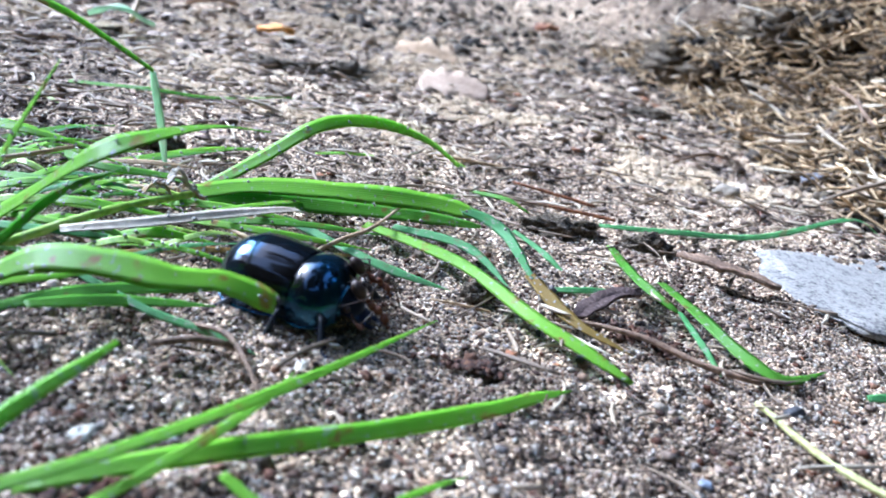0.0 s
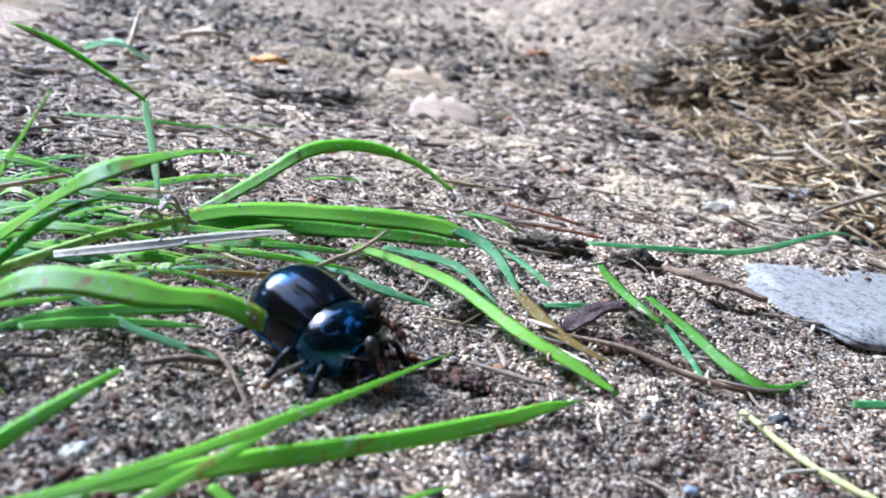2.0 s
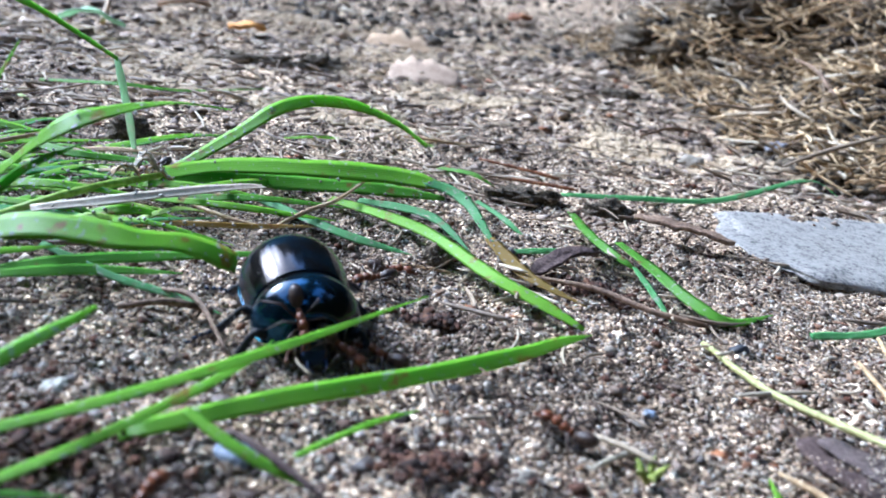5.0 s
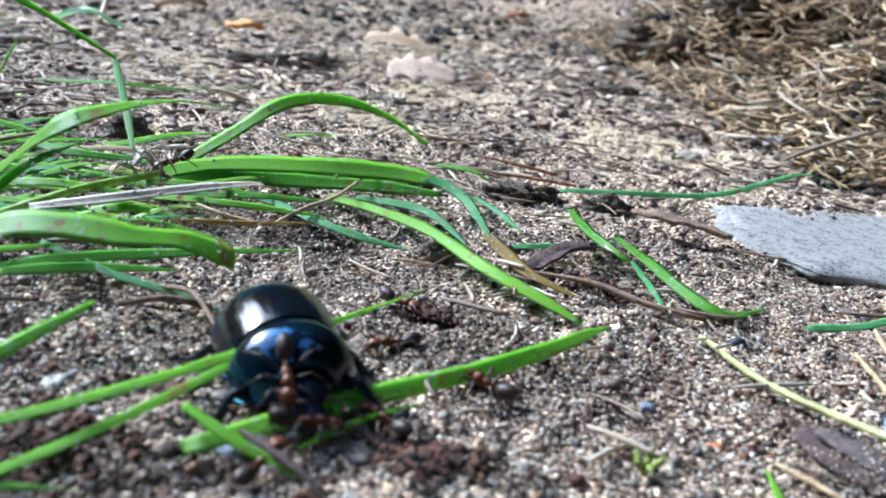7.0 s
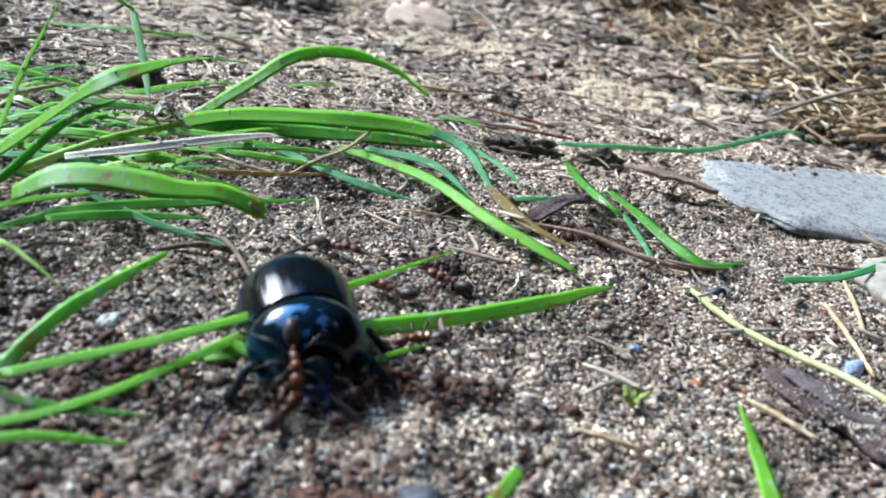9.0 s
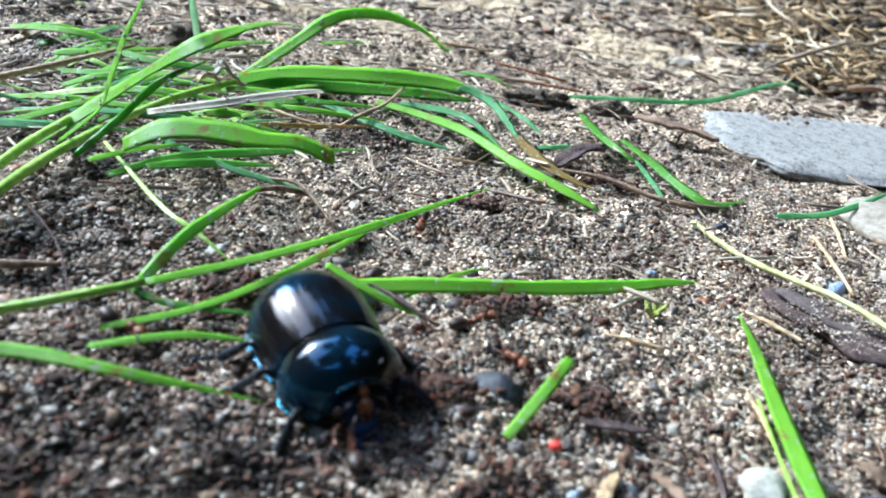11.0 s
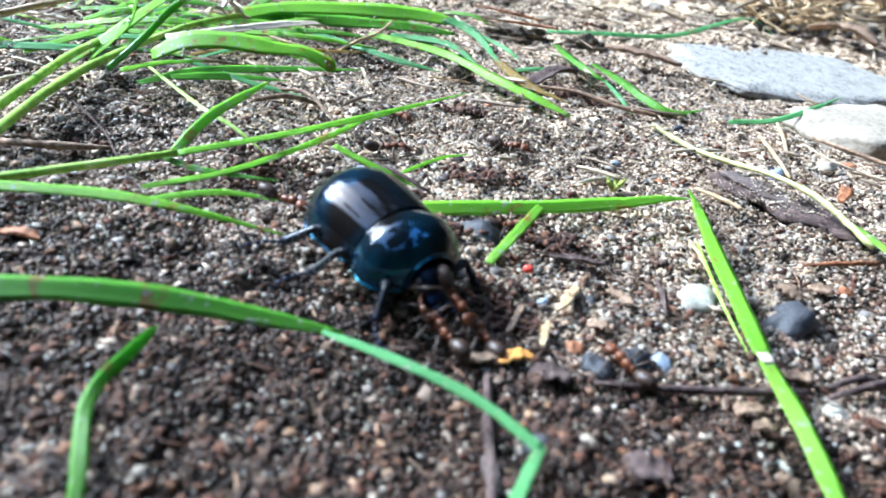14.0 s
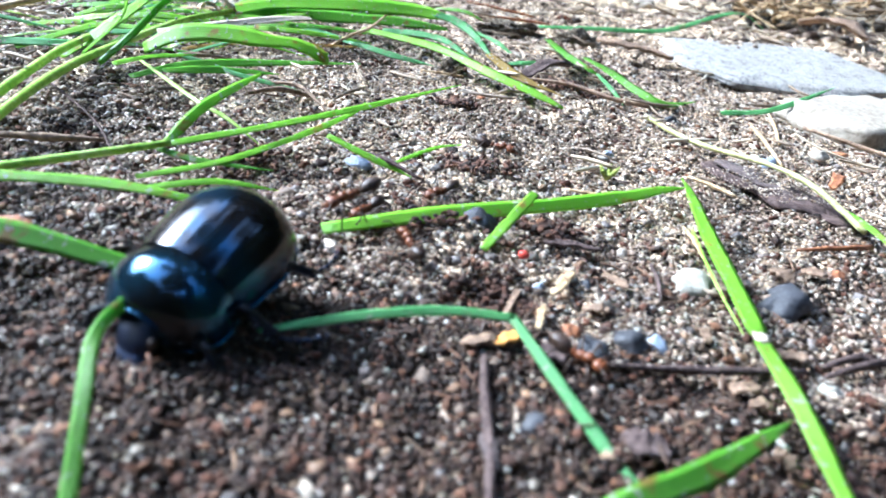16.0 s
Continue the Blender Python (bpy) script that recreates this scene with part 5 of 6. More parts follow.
blade([(-1.34, 10.62, 0.05), (-0.80, 10.31, 0.13), (-0.45, 10.19, 0.05)], 0.13, GRASS_DARK, "small mottled grass piece")
chip("fallen_leaf", [(-12.9, 18.2, 0.2), (-12.2, 18.4, 0.5), (-11.6, 19.0, 0.3)], 0.8, 0.04, GRASS_PALE, "small pale green fallen leaf", "leaf", 0.1, 31)
rod("leaf_stalk", [(-12.1, 18.8, 0.4), (-12.7, 20.0, 0.9), (-13.3, 21.2, 1.5)], [0.08, 0.06, 0.05], STRAW, "pale stalk of a fallen leaf", "stalk")
tussock = plant("grass_tussock", (-5, 6.8, 0.05), "flattened tangle of green and dry grass on the soil")
more = random.Random(77)
for k in range(58):
    x, y = (more.uniform(-7.4, -4.6), more.uniform(4.6, 8.2)) if k < 34 else (more.uniform(-5.4, -3.4), more.uniform(5.2, 7.0))
    a, n_len = more.uniform(-0.5, 1.3), more.uniform(0.8, 2.2)
    h = more.uniform(0.02, 0.12)
    z0 = float(ground_z(x, y))
    pts = [(x, y, z0 + 0.06), (x + n_len * 0.5 * math.cos(a), y + n_len * 0.5 * math.sin(a), z0 + h + 0.15), (x + n_len * math.cos(a + 0.3), y + n_len * math.sin(a + 0.3), z0 + h)]
    leaf(tussock, pts, more.uniform(0.06, 0.2), (GRASS, GRASS_DARK, GRASS, GRASS_BLUE, GRASS, STRAW, STEM)[k % 7], n=14)
def dust_with_sand(plants, per_leaf, seed):
    """Sand grains clinging to the leaves of plants that keep still."""
    source, spots_on = random.Random(seed), []
    for owner in plants:
        for ob in owner.children:
            for _ in range(per_leaf):
                spots_on.append((owner.location + ob.location + ob.data.vertices[source.randrange(len(ob.data.vertices))].co) / CM)
    eight = np.array([(1, 0, 0), (0, 1, 0), (-1, 0, 0), (0, -1, 0), (0, 0, 1), (0, 0, -1)], float)
    tri = np.array([(0, 1, 4), (1, 2, 4), (2, 3, 4), (3, 0, 4), (1, 0, 5), (2, 1, 5), (3, 2, 5), (0, 3, 5)])
    many = np.random.default_rng(seed)
    at = np.array([tuple(p) for p in spots_on]) + many.normal(0, 0.015, (len(spots_on), 3)) * (1, 1, 0.3)
    size = many.uniform(0.010, 0.024, (len(at), 1, 1))
    verts = eight[None] * size * (1 + 0.25 * many.normal(size=(len(at), 6, 1))) + at[:, None]
    faces = tri[None] + (np.arange(len(at)) * 6)[:, None, None]
    mass("clinging_sand", verts.reshape(-1, 3), faces.reshape(-1, 3), QUARTZ, "pale sand grains clinging to the grass leaves")


dust_with_sand((tuft, tussock), 15, 8)
blade([(-1.29, 3.28, 0.25), (-0.89, 3.16, 0.17), (-0.47, 3.15, 0.05)], 0.11, GRASS, "thin green grass piece on the sand")
blade([(-2.4, 1.9, 0.1), (-1.9, 2.18, 0.14), (-1.45, 2.41, 0.05)], 0.09, GRASS, "thin green grass piece on dark soil")
blade([(-0.66, 3.35, 0.08), (-0.35, 3.73, 0.14), (-0.12, 4.1, 0.08)], 0.07, GRASS, "tiny thin green grass piece")

# the young shoot that is dragged about
NODE = Vector((-2.44, 2.51, 0.25))
shoot = plant("grass_plant", NODE, "young grass shoot pushed along the sand")
stalk(shoot, [(-4.2, 1.1, 0.12), (-3.39, 1.62, 0.2), (-2.77, 2.12, 0.25), (-2.40, 2.50, 0.26)], [0.03, 0.035, 0.035, 0.03], STEM)
leaf(shoot, [(-2.42, 2.48, 0.25), (-1.70, 3.16, 0.32), (-1.09, 4.03, 0.33), (-0.32, 5.39, 0.30)], 0.13, GRASS)
leaf(shoot, [(-2.44, 2.52, 0.25), (-2.30, 2.98, 0.45), (-2.04, 3.63, 0.60)], 0.15, GRASS, tip=0.3, facing=(0.3, -0.8, 0.5))
leaf(shoot, [(-2.5, 2.1, 0.10), (-1.96, 2.52, 0.17), (-1.52, 3.26, 0.22), (-1.22, 3.91, 0.27), (-1.14, 4.15, 0.33)], 0.11, GRASS)
leaf(shoot, [(-2.56, 2.47, 0.22), (-2.16, 2.43, 0.18), (-1.58, 2.66, 0.10)], 0.09, GRASS_DARK)

# one long blade that is drawn over the sand: its tip is its origin
drawn = tagged(finish("cut_grass", ribbon([(-3.7, 0.02, 0.07), (-2.8, -0.05, 0.12), (-1.7, -0.13, 0.12), (-0.9, -0.12, 0.11), (-0.4, -0.06, 0.10), (0, 0, 0.06)], 0.22, seed=9, taper=0.45), GRASS), "long green grass blade drawn over the sand", "grass", "grass pieces")

# the broad blade before the camera and its broken end
bent = tagged(finish("cut_grass", ribbon([(-3.0, -0.1, 0.2), (-2.4, -0.03, 0.34), (-1.65, 0.02, 0.37), (-1.0, 0.02, 0.32), (-0.45, 0, 0.22), (0.05, 0, 0.11)], 0.25, seed=6, taper=0.55, tip=0.25), GRASS_DARK), "broad dark green grass blade bent over the sand", "grass", "grass pieces")
hanging = tagged(finish("cut_grass", ribbon([(0.05, 0.28, 0.26), (0.0, 0.0, 0.33), (-0.12, -0.42, 0.34), (-0.06, -0.85, 0.27), (0.0, -1.25, 0.13), (0.06, -1.6, 0.05)], 0.125, facing=(0.3, -0.9, 0.4), seed=7, taper=0.8, tip=0.5, base=0.3), GRASS_DARK), "green grass blade hanging from a bent blade", "grass", "grass pieces")
broken = plant("broken_grass_blade", (0.66, 0.77, 0.30), "broken end of a grass blade with a pale crease")
leaf(broken, [(-0.82, 0.40, 0.20), (-0.2, 0.58, 0.31), (0.25, 0.72, 0.33), (0.66, 0.77, 0.32)], 0.105, GRASS_BLUE, tip=1.0, taper=0.95, base=0.5)
leaf(broken, [(0.64, 0.79, 0.32), (0.82, 0.46, 0.28), (1.04, 0.08, 0.22), (1.32, -0.38, 0.15), (1.75, -0.98, 0.08)], 0.13, GRASS_BLUE, tip=0.8, taper=0.9)
pulled = tagged(finish("cut_grass", ribbon([(-1.5, -1.4, 0.2), (-1.01, -0.97, 0.28), (-0.62, -0.68, 0.3), (-0.33, -0.39, 0.28), (0, 0, 0.2)], 0.24, seed=4, taper=0.4), GRASS_DARK), "dark green grass blade pulled across the sand", "grass", "grass pieces")


# ---------------------------------------------------------------- beetle (faces +x, origin on the ground under its middle)
def oval(centre, size, tilt=0, level=3):
    bm = bmesh.new()
    bmesh.ops.create_icosphere(bm, subdivisions=level, radius=1)
    m = Euler((0, radians(tilt), 0)).to_matrix()
    for v in bm.verts:
        v.co = m @ Vector((v.co.x * size[0], v.co.y * size[1], v.co.z * size[2])) + Vector(centre)
    return bm


def shell(x0, x1, width, height, base, a0, a1, nu=34, nv=24, grooves=0.0, side=1, rim=0.0):
    """A domed shell from x0 (rear) to x1 (front), swept from angle a0 to a1 off the top; width and height are functions of 0..1."""
    bm = bmesh.new()
    rows = []
    for i in range(nu + 1):
        u = i / nu
        row = []
        for j in range(nv + 1):
            v = j / nv
            a = radians(a0 + (a1 - a0) * v)
            w, h = width(u), height(u)
            g = -grooves * (0.5 - 0.5 * math.cos(v * math.tau * 9)) ** 6 * min(1, 6 * u * (1 - u) + 0.1) if grooves else 0
            g += rim * max(0.0, 1 - min(u, 1 - u) * nu / 2.0)
            row.append(bm.verts.new((x0 + (x1 - x0) * u, side * (w + g) * math.sin(a), base + (h + g) * math.cos(a))))
        rows.append(row)
    for a, b in zip(rows, rows[1:]):
        for j in range(nv):
            bm.faces.new((a[j], a[j + 1], b[j + 1], b[j]))
    bmesh.ops.recalc_face_normals(bm, faces=bm.faces)
    bmesh.ops.solidify(bm, geom=bm.faces[:], thickness=0.012)
    return bm


def case_line(u, most, wide, front):
    """Rises from the pointed rear to its most at wide, then eases off to the front."""
    if u < wide:
        return most * (1 - ((wide - u) / wide) ** 2.2) ** 0.5 + 0.012
    return most * (1 - (1 - front) * ((u - wide) / (1 - wide)) ** 2) + 0.012


def build_beetle():
    body = new("beetle")
    tagged(body, "blue-black shining dung beetle crawling over sand", "beetle")
    body.scale = (0.92, 0.92, 0.92)
    case_width, case_height = (lambda u: case_line(u, 0.438, 0.52, 0.90)), (lambda u: case_line(u, 0.405, 0.52, 0.88))
    collar_width = lambda u: 0.435 * (0.89 + 0.11 * min(1, u / 0.35) ** 0.6) * (1 - (max(0, u - 0.25) / 0.85) ** 2.4) ** 0.5
    collar_height = lambda u: 0.383 * (0.90 + 0.10 * min(1, u / 0.35) ** 0.6) * (1 - max(0, u - 0.2) ** 2.4 * 1.25) ** 0.5
    for s in (1, -1):
        case = part("wing_case", shell(-0.78, 0.06, case_width, case_height, 0.20, 0, 102, grooves=0.0026, side=s, nv=42), SHELL, body, "finely ribbed blue-black wing case")
        case.data.set_sharp_from_angle(angle=radians(45))
        edge = [(-0.78 + 0.84 * u, s * (case_width(u) + 0.004) * math.sin(radians(101)), 0.20 + case_height(u) * math.cos(radians(101))) for u in (0.06, 0.15, 0.3, 0.5, 0.7, 0.85, 0.97)]
        part("wing_margin", tube(edge, [0.006, 0.010, 0.010, 0.008], 7, 24), RIM, case, "thin metallic blue margin")
    collar = part("collar_shield", shell(0.05, 0.47, collar_width, collar_height, 0.195, -106, 106, nu=30, nv=48, rim=0.010), COLLAR, body, "smooth glossy blue-black shield behind the head")
    for s in (1, -1):
        edge = [(0.05 + 0.42 * u, s * (collar_width(u) + 0.004) * math.sin(radians(105)), 0.195 + collar_height(u) * math.cos(radians(105))) for u in (0.02, 0.2, 0.4, 0.6, 0.8, 0.99)]
        part("side_margin", tube(edge, [0.008, 0.010, 0.008], 7, 20), RIM, collar, "metallic blue margin")
    part("front_margin", tube([(0.475, collar_width(1) * math.sin(radians(a)), 0.195 + (collar_height(1) + 0.004) * math.cos(radians(a))) for a in range(-95, 96, 19)], [0.008, 0.010, 0.010, 0.008], 7, 30), RIM, collar, "turquoise front margin")
    part("hind_margin", tube([(0.045, (collar_width(0) + 0.002) * math.sin(radians(a)), 0.195 + (collar_height(0) + 0.002) * math.cos(radians(a))) for a in range(-100, 101, 20)], [0.007, 0.009, 0.009, 0.007], 7, 36), RIM, collar, "turquoise hind margin")
    part("belly", oval((-0.18, 0, 0.20), (0.55, 0.38, 0.13)), BELLY, body, "metallic blue underside")
    part("breast", oval((0.27, 0, 0.20), (0.22, 0.34, 0.15)), BELLY, body)
    head = part("head", oval((0.475, 0, 0.21), (0.15, 0.165, 0.075), 36), LIMB, body, "small flattened dark head")
    part("mouth_shield", oval((0.605, 0, 0.125), (0.085, 0.115, 0.032), 36), LIMB, head)
    for s in (1, -1):
        part("eye", oval((0.52, 0.155 * s, 0.235), (0.035, 0.03, 0.035), 0, 2), ANT_DARK, head)
        part("jaw", tube([(0.65, 0.06 * s, 0.10), (0.71, 0.07 * s, 0.08), (0.74, 0.03 * s, 0.07)], [0.025, 0.018, 0.006], 6, 6), LIMB, head)
        part("antenna", tube([(0.56, 0.13 * s, 0.18), (0.62, 0.21 * s, 0.18), (0.68, 0.23 * s, 0.16)], [0.011, 0.009, 0.009], 6, 6), HORN, head, "rust-coloured clubbed antenna")
        part("antenna_club", oval((0.70, 0.235 * s, 0.155), (0.03, 0.02, 0.024), 0, 2), HORN, head, "rusty antenna club")
    legs = []
    for k, (cx, cy, yaw, reach, thick) in enumerate(((0.34, 0.28, 58, 0.60, 0.9), (0.06, 0.30, 104, 0.68, 0.8), (-0.18, 0.28, 144, 0.88, 0.85))):
        for s in (1, -1):
            r = reach
            leg = part("leg", tube([(0, 0, 0), (0.14 * r, 0, 0.05), (0.27 * r, 0, 0.08)], [0.04 * thick, 0.05 * thick, 0.034 * thick], 9, 8), LIMB, body, "dark violet-blue spiny leg")
            part("shin", tube([(0.26 * r, 0, 0.085), (0.38 * r, 0, -0.02), (0.50 * r, 0, -0.125)], [0.026, 0.036 * thick, 0.046 * thick], 8, 8), LIMB, leg)
            for q in range(5):
                f = 0.25 + q * 0.17
                p = Vector((0.26 * r + 0.24 * r * f, 0, 0.085 - 0.21 * f))
                for out in (1, -1):
                    part("spine", tube([p, p + Vector((0.035, out * 0.075, -0.03))], [0.014, 0.002], 4), LIMB, leg)
            foot = bmesh.new()
            for q in range(5):
                a = Vector((0.50 * r + 0.05 * q, 0.006 * q * q, -0.125 - 0.011 * q))
                add_tube(foot, [a, a + Vector((0.025, 0.004, -0.006)), a + Vector((0.05, 0.008, -0.011))], [0.010, 0.017, 0.010], 6)
            tip = Vector((0.50 * r + 0.25, 0.15, -0.18))
            for out in (1, -1):
                add_tube(foot, [(tip.x, 0.15, tip.z), (tip.x + 0.03, 0.15 + 0.02 * out, tip.z - 0.01)], [0.007, 0.002], 4)
            part("foot", foot, LIMB, leg)
            legs.append((leg, cx, cy * s, yaw * s, k, s))
    return body, legs


# ---------------------------------------------------------------- ants (face +x)
def build_ant():
    body = new("ant")
    tagged(body, "red-brown wood ant with a dark abdomen", "ant", "wood ants")
    part("abdomen", oval((-0.185, 0, 0.105), (0.105, 0.062, 0.062), 12, 2), ANT_DARK, body, "dark glossy abdomen")
    part("waist", oval((-0.065, 0, 0.10), (0.02, 0.022, 0.04), 0, 2), ANT_RED, body)
    chest = oval((0.0, 0, 0.105), (0.06, 0.036, 0.04), -8, 2)
    part("chest", chest, ANT_RED, body, "rust-red chest")
    part("neck_shield", oval((0.065, 0, 0.125), (0.05, 0.043, 0.043), 0, 2), ANT_RED, body)
    head = part("head", oval((0.165, 0, 0.12), (0.065, 0.058, 0.042), 15, 2), ANT_RED, body, "red-brown head")
    for s in (1, -1):
        part("jaw", tube([(0.22, 0.025 * s, 0.10), (0.255, 0.02 * s, 0.093), (0.265, 0.004 * s, 0.09)], [0.012, 0.009, 0.003], 5), ANT_RED, head)
        part("antenna", tube([(0.20, 0.03 * s, 0.135), (0.235, 0.11 * s, 0.19), (0.31, 0.13 * s, 0.15), (0.35, 0.12 * s, 0.12)], [0.007, 0.006, 0.008, 0.006], 5), ANT_DARK, head)
        for hip, knee, foot in (((0.075, 0.03, 0.09), (0.15, 0.13, 0.15), (0.23, 0.22, 0.0)), ((0.03, 0.032, 0.085), (0.03, 0.16, 0.16), (0.03, 0.27, 0.0)), ((-0.02, 0.03, 0.085), (-0.11, 0.15, 0.17), (-0.22, 0.26, 0.0))):
            mid = tuple(k * 0.55 + f * 0.45 for k, f in zip(knee, foot))
            part("leg", tube([(p[0], p[1] * s, p[2]) for p in (hip, knee, mid, foot)], [0.010, 0.011, 0.007, 0.004], 5), ANT_DARK, body)
    return body


beetle, beetle_legs = build_beetle()
first_ant = build_ant()
first_ant.scale = (0.88, 0.88, 0.88)
ants = [first_ant] + [copy_thing(first_ant, pose(0, 0, 0)) for _ in range(11)]


# ---------------------------------------------------------------- what moves
def stand(x, y, heading, z=None, pitch=0.0, roll=0.0):
    """A pose on the soil, from centimetres and degrees."""
    return pose(x * CM, y * CM, (float(ground_z(x, y)) * 0.5 if z is None else z) * CM, roll, pitch, heading)


CRAWL = [  # seconds, x, y, heading, nose down, lean, height
    (0, -1.85, 5.73, -8, -2, 6, 0.04),
    (0.5, -1.69, 5.42, -6, 11, 4, 0.07),
    (1, -1.68, 5.57, 2, 10, 2, 0.05),
    (1.5, -1.55, 5.67, 5, 5, 2, 0.05),
    (2, -1.47, 5.45, -26, 8, 4, 0.05),
    (2.5, -1.50, 5.28, -27, 13, 4, 0.08),
    (3, -1.56, 5.37, -28, 10, 6, 0.07),
    (3.5, -1.27, 5.23, -36, 8, 6, 0.05),
    (4, -1.42, 5.39, -44, 7, 2, 0.09),
    (4.2, -1.36, 5.15, -50, 8, 1, 0.08),
    (6.3, -1.20, 4.72, -60, -3, 0, 0.02),
    (6.5, -1.18, 4.56, -56, -4, 0, 0.02),
    (7, -1.0, 4.06, -55, -3, 1, 0.02),
    (7.5, -0.75, 3.93, -38, 5, 2, 0.03),
    (8, -0.57, 4.35, -48, 12, 4, 0.03),
    (8.5, -0.80, 4.13, -63, -1, 5, 0.04),
    (9, -0.93, 3.62, -62, -1, 2, 0.03),
    (9.5, -0.85, 3.22, -68, 5, 2, 0.03),
    (9.7, -0.94, 3.10, -69, 5, 2, 0.04),
    (11.8, -0.85, 1.90, -42, 0, -2, 0.04),
    (12, -0.81, 2.03, -46, -2, -3, 0.04),
    (12.5, -0.77, 2.06, -42, 4, -2, 0.07),
    (13, -0.70, 1.82, -58, -4, -6, 0.06),
    (13.5, -0.64, 1.86, -44, 9, -7, 0.12),
    (14, -0.43, 1.53, -41, 5, -6, 0.14),
    (14.5, -0.76, 1.60, -66, -1, -5, 0.10),
    (15, -0.95, 1.70, -60, 11, 0, 0.11),
    (15.5, -1.06, 1.38, -97, 7, 2, 0.04),
    (16, -1.33, 0.58, -108, 16, 3, 0.10),
]


def crawl_at(t):
    times = [row[0] for row in CRAWL]
    return [float(np.interp(t, times, [row[k] for row in CRAWL])) for k in range(1, 7)]


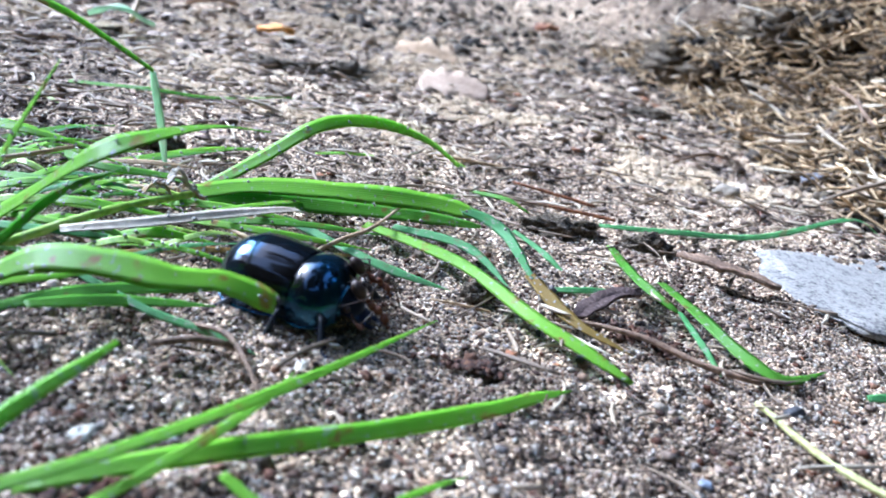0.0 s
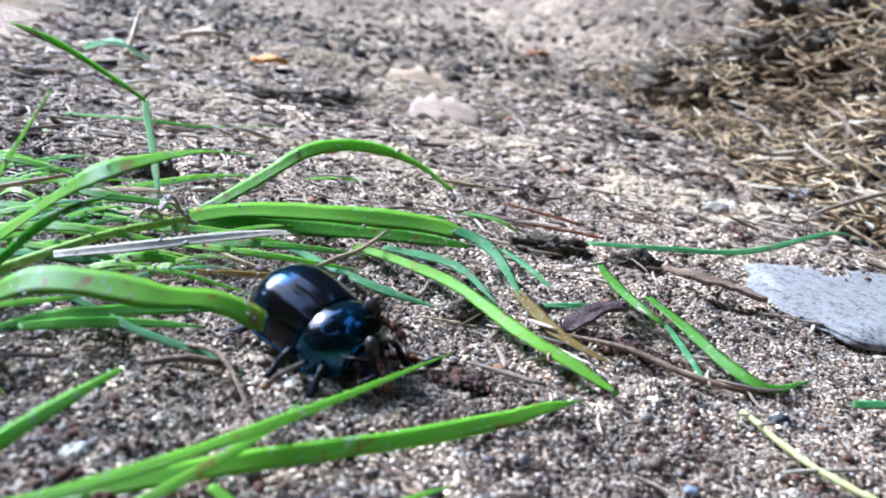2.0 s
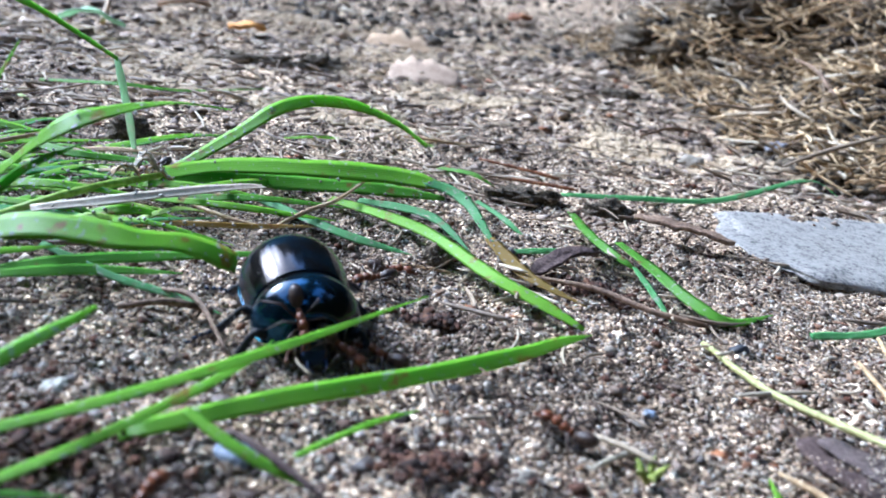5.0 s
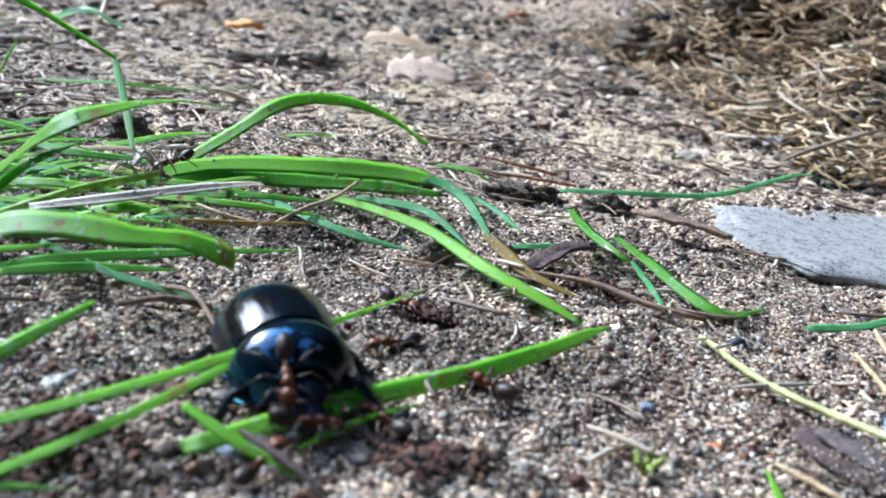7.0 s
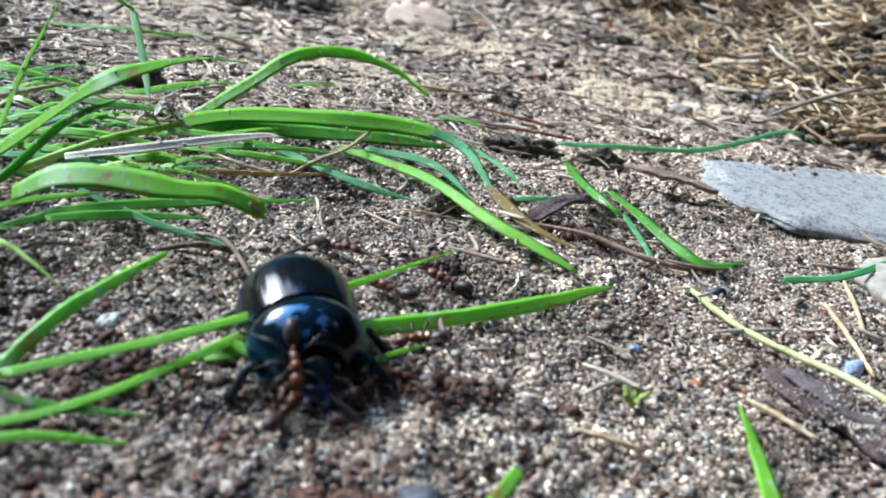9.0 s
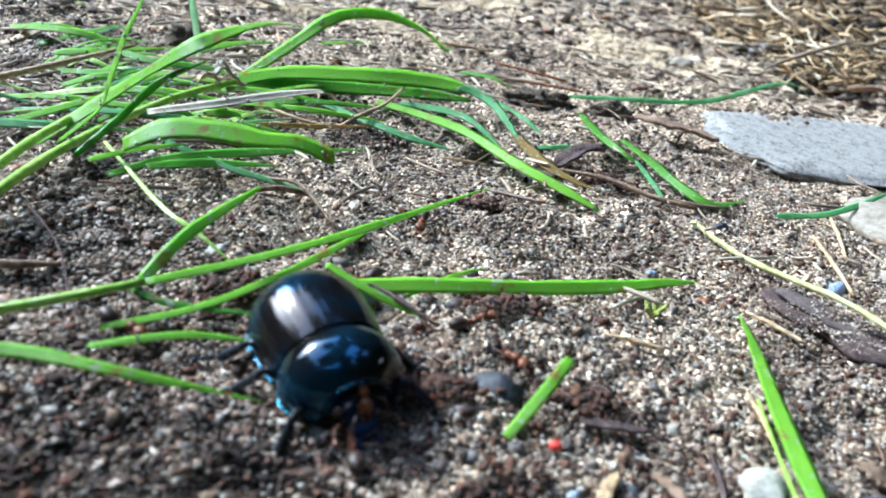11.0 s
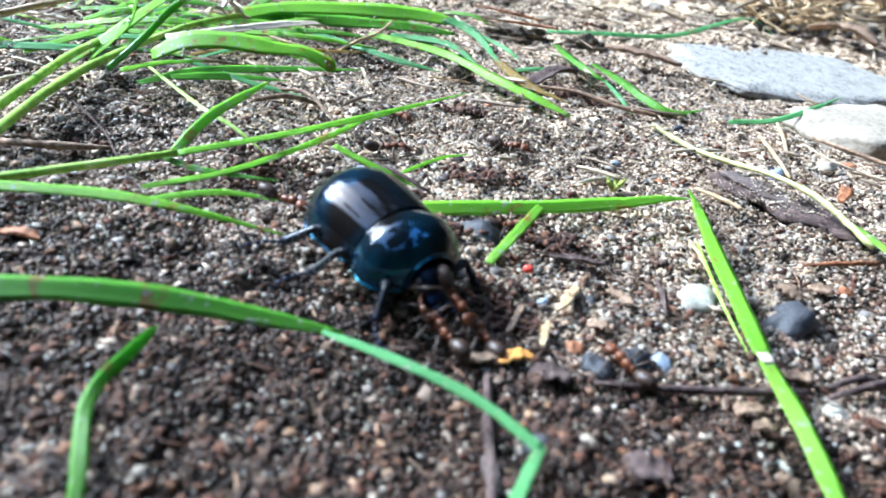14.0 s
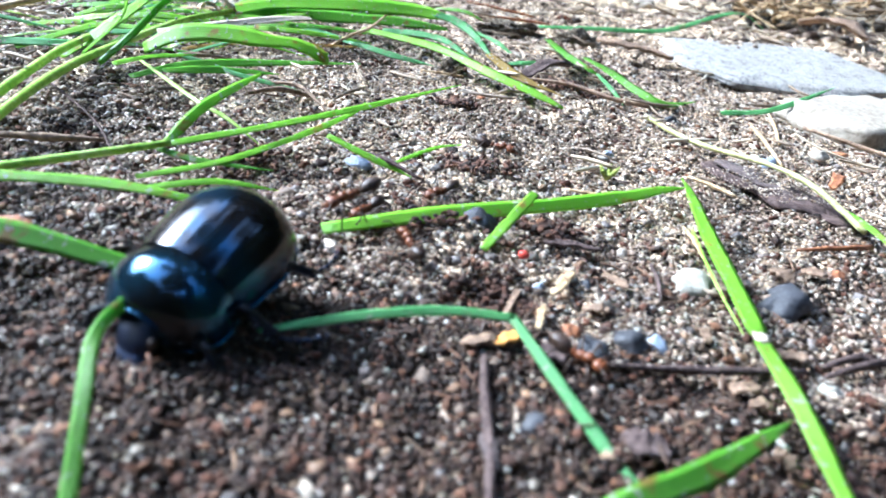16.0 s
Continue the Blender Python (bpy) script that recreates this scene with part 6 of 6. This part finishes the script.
def motions():
    rows = [(t, stand(x, y, h, z, p, lean)) for t, x, y, h, p, lean, z in CRAWL]
    walk(beetle, rows)
    for leg, cx, cy, yaw, k, s in beetle_legs:
        gait = []
        for n in range(65):
            t = n * 0.25
            phase = t * 2.1 * math.pi + (math.pi if (k + (s > 0)) % 2 else 0) + 0.4 * k
            gait.append((t, pose(cx * CM, cy * CM, 0.13 * CM, 0, -9 * max(0, math.cos(phase)), yaw + 14 * math.sin(phase) * s)))
        walk(leg, gait)
    # ants that cling to the beetle: their place on it, forward, left, up, heading, tilt
    for ant, spots_on in zip(ants[:4], (
        ((0, 0.45, 0.22, 0.30, 20, 40), (1, 0.22, 0.25, 0.44, 15, 18), (1.5, 0.25, 0.24, 0.44, 15, 20), (3, 0.52, 0.22, 0.24, 25, 40), (4, 0.62, 0.22, 0.12, 10, 30), (9.7, 0.70, -0.25, 0.02, 160, 0), (16, 0.85, -0.1, 0.0, 180, 0)),
        ((0, 0.58, -0.04, 0.22, 5, 45), (3.5, 0.56, -0.06, 0.24, 5, 45), (4, 0.48, -0.12, 0.28, 0, 40), (6.5, 0.44, -0.14, 0.32, 0, 40), (8.5, 0.44, -0.02, 0.33, 0, 40), (9.5, 0.46, -0.24, 0.26, -5, 45), (12.5, 0.46, 0.02, 0.32, 0, 40), (13, 0.50, -0.10, 0.28, 0, 45), (14.2, 0.66, 0.03, 0.12, 5, 30), (15, 0.68, -0.02, 0.10, -10, 25), (16, 0.78, 0.10, 0.0, 10, 10)),
        ((0, -0.70, 0.62, 0.0, -60, 0), (6, -0.5, 0.85, 0.0, -80, 0), (8.5, -0.2, 0.95, 0.0, -80, 0), (9.5, 0.1, 0.75, 0.0, -100, 0), (11, -0.9, 0.5, 0.0, -60, 0), (13, -1.2, 0.5, 0.0, -40, 0), (14, -0.95, -0.25, 0.0, 20, 0), (16, -1.25, 0.3, 0.0, -20, 0)),
        ((0, 0.30, 0.62, 0.0, -100, 0), (3, 0.62, 0.45, 0.0, -140, 0), (7, 0.62, 0.45, 0.0, -150, 0), (9.5, 0.35, 0.66, 0.0, -110, 0), (12, 0.72, 0.30, 0.0, -150, 0), (14, 0.90, 0.10, 0.0, 170, 0), (15.5, 0.75, 0.45, 0.0, -130, 0), (16, 0.8, 0.5, 0.0, -130, 0)),
    )):
        times = [row[0] for row in spots_on]
        ride = []
        for n in range(33):
            t = n * 0.5
            x, y, h, p, lean, z = crawl_at(t)
            f, l, up, turn, tilt = (float(np.interp(t, times, [row[k] for row in spots_on])) for k in range(1, 6))
            wag = 6 * math.sin(5.1 * t + f)
            ride.append((t, stand(x, y, h, z - 0.04, p, lean) @ pose(f * CM, l * CM, up * CM, 0, tilt, turn + wag)))
        walk(ant, ride)
    # ants that run about on sand and leaves: seconds, x, y, heading, and off the ground height and nose down
    for ant, track in zip(ants[4:], (
        ((0, -4.2, 7.6, 200), (1.5, -4.63, 7.12, 215), (4, -4.9, 6.2, 250), (7, -4.04, 5.4, 340), (9.5, -3.4, 3.2, 320), (12, -1.95, 1.97, 350), (12.5, -2.10, 1.95, 330), (13, -2.6, 1.25, 250), (14, -3.6, 0.4, 230), (16, -4.2, 0.3, 200)),
        ((0, -2.96, 6.36, 240), (1, -2.99, 6.13, 300), (2.5, -1.9, 6.8, 10), (7, -0.6, 5.6, 330), (8.5, -0.24, 4.95, 200), (9, -0.61, 4.75, 170), (9.5, -1.52, 4.91, 170), (12, -1.22, 3.59, 300), (14, -0.9, 3.9, 20), (14.5, -0.66, 3.37, 340), (15, -0.53, 3.6, 60), (15.5, -0.49, 2.82, 280), (16, -0.69, 2.25, 250)),
        ((0, 1.6, 3.6, 130), (5, 0.8, 4.3, 150), (7, 0.26, 4.51, 160), (7.5, 0.17, 4.4, 200), (9, -0.2, 5.07, 160), (9.5, -1.07, 5.0, 170), (12, -0.4, 4.6, 330), (14, 0.27, 4.48, 350), (14.5, -0.09, 3.8, 330), (15, 0.07, 3.72, 340), (15.5, 0.13, 3.38, 250), (16, -0.17, 2.78, 240)),
        ((0, -5.2, 5.2, 60), (7, -3.9, 5.0, 10), (9, -1.2, 5.3, 0), (9.5, -0.68, 4.64, 340), (12, 0.6, 2.2, 320), (14, 1.25, 1.02, 130), (14.5, 0.35, 1.32, 160), (15, 0.15, 1.60, 150), (15.5, -0.25, 1.24, 190), (16, -0.27, 1.85, 120)),
        ((0, -0.9, 9.4, 150), (8, -1.5, 8.9, 190), (11.8, -3.02, 7.13, 240), (14, -1.0, 4.9, 320), (16, 0.22, 4.16, 340)),
        ((0, -6.5, 9.0, 300), (4, -4.4, 7.9, 270), (6.3, -3.46, 7.0, 235, 0.42, 25), (6.9, -3.44, 7.02, 225, 0.40, 25), (7.3, -3.5, 7.35, 210, 0.22, 10), (8, -3.8, 7.7, 190), (12, -5.2, 8.2, 240), (16, -3.4, 7.0, 310)),
        ((0, 3.0, 13.0, 90), (8, 2.2, 12.0, 200), (16, 1.0, 11.4, 180)),
        ((0, -2.4, 1.0, 100), (9.5, -0.31, 3.39, 60), (12.5, 0.17, 2.91, 30), (14, 0.40, 2.66, 20), (15, 0.52, 1.45, 250), (15.5, 0.80, 0.98, 300), (16, 0.98, 0.80, 320)),
    )):
        walk(ant, [(t, stand(*place)) for t, *place in track])
    # the grass that the beetle pushes and pulls
    walk(shoot, [(t, pose((NODE.x + dx) * CM, (NODE.y + dy) * CM, NODE.z * CM, 0, 0, turn)) for t, dx, dy, turn in (
        (0, 0.06, -0.03, 8.5), (3.5, 0.11, -0.10, 3), (7, 0.08, -0.08, 3), (8, 0.10, -0.12, 1), (9, 0.15, -0.05, 0), (9.7, 0.18, 0, 0), (11.8, 0, 0, 0), (16, 0, 0, 0))])
    walk(drawn, [(t, pose(x * CM, y * CM, 0.02 * CM, 0, 0, turn)) for t, x, y, turn in (
        (0, 0.42, 5.52, 44.5), (3.5, 0.70, 5.73, 45.5), (4, 0.74, 5.76, 46), (6.5, 1.22, 5.95, 49.5), (7, 1.14, 5.98, 51), (7.5, 1.10, 5.91, 50), (8.5, 1.13, 5.80, 43.5), (9.7, 1.5, 5.75, 43), (11.8, 1.85, 4.15, 19), (12.5, 1.87, 4.10, 19), (13.5, 2.0, 4.02, 26), (14.5, 2.07, 4.0, 33), (16, 2.08, 3.98, 36))])
    rest = fallen_stalk.location.copy()
    walk(fallen_stalk, [(t, pose(rest.x + dx * CM, rest.y + dy * CM, rest.z, 0, 0, turn)) for t, dx, dy, turn in ((0, -1.1, 0.5, 8), (9, -0.9, 0.4, 8), (9.7, -0.7, 0.3, 6), (11.8, 0, 0, 0), (16, 0, 0, 0))])
    walk(broken, [(t, pose(x * CM, y * CM, z * CM, 0, 0, turn)) for t, x, y, z, turn in (
        (0, 0.74, -0.11, 0.28, -45), (13.5, 0.74, -0.11, 0.28, -45), (14, 0.71, -0.15, 0.27, -44), (14.25, 0.72, 0.2, 0.22, -26), (14.5, 0.71, 0.54, 0.22, -7), (14.8, 0.58, 0.8, 0.22, 6), (15, 0.54, 0.86, 0.22, 9), (15.5, 0.54, 0.86, 0.22, 4), (16, 0.54, 0.86, 0.22, 3))])
    walk(bent, [(t, pose(x * CM, y * CM, 0, 0, 0, turn)) for t, x, y, turn in ((0, -0.66, 0.74, 20), (13, -0.66, 0.76, 20), (14, -0.56, 0.70, 18), (14.5, -0.72, 0.80, 7), (15, -0.95, 0.88, 0), (15.5, -1.42, 0.77, 4), (16, -1.48, 0.76, 8))])
    walk(hanging, [(t, pose(x * CM, y * CM, z * CM, 0, 0, turn)) for t, x, y, z, turn in ((0, -1.5, 0.05, -0.12, 22), (13, -1.5, 0.05, -0.12, 22), (13.5, -1.6, 0.05, -0.1, 24), (14, -1.48, 0.05, -0.08, 15), (14.5, -1.38, 0.40, 0, 5), (15, -1.50, 0.36, 0, 9), (16, -1.54, 0.32, 0, 12))])
    walk(pulled, [(t, pose(x * CM, y * CM, 0, 0, 0, turn)) for t, x, y, turn in ((0, 4.6, 0.4, 0), (14.3, 4.5, 0.5, 0), (14.7, 3.0, 0.75, 0), (15, 2.75, 0.80, 0), (15.5, 2.33, 0.45, 0), (16, 2.12, 0.41, 0))])


motions()
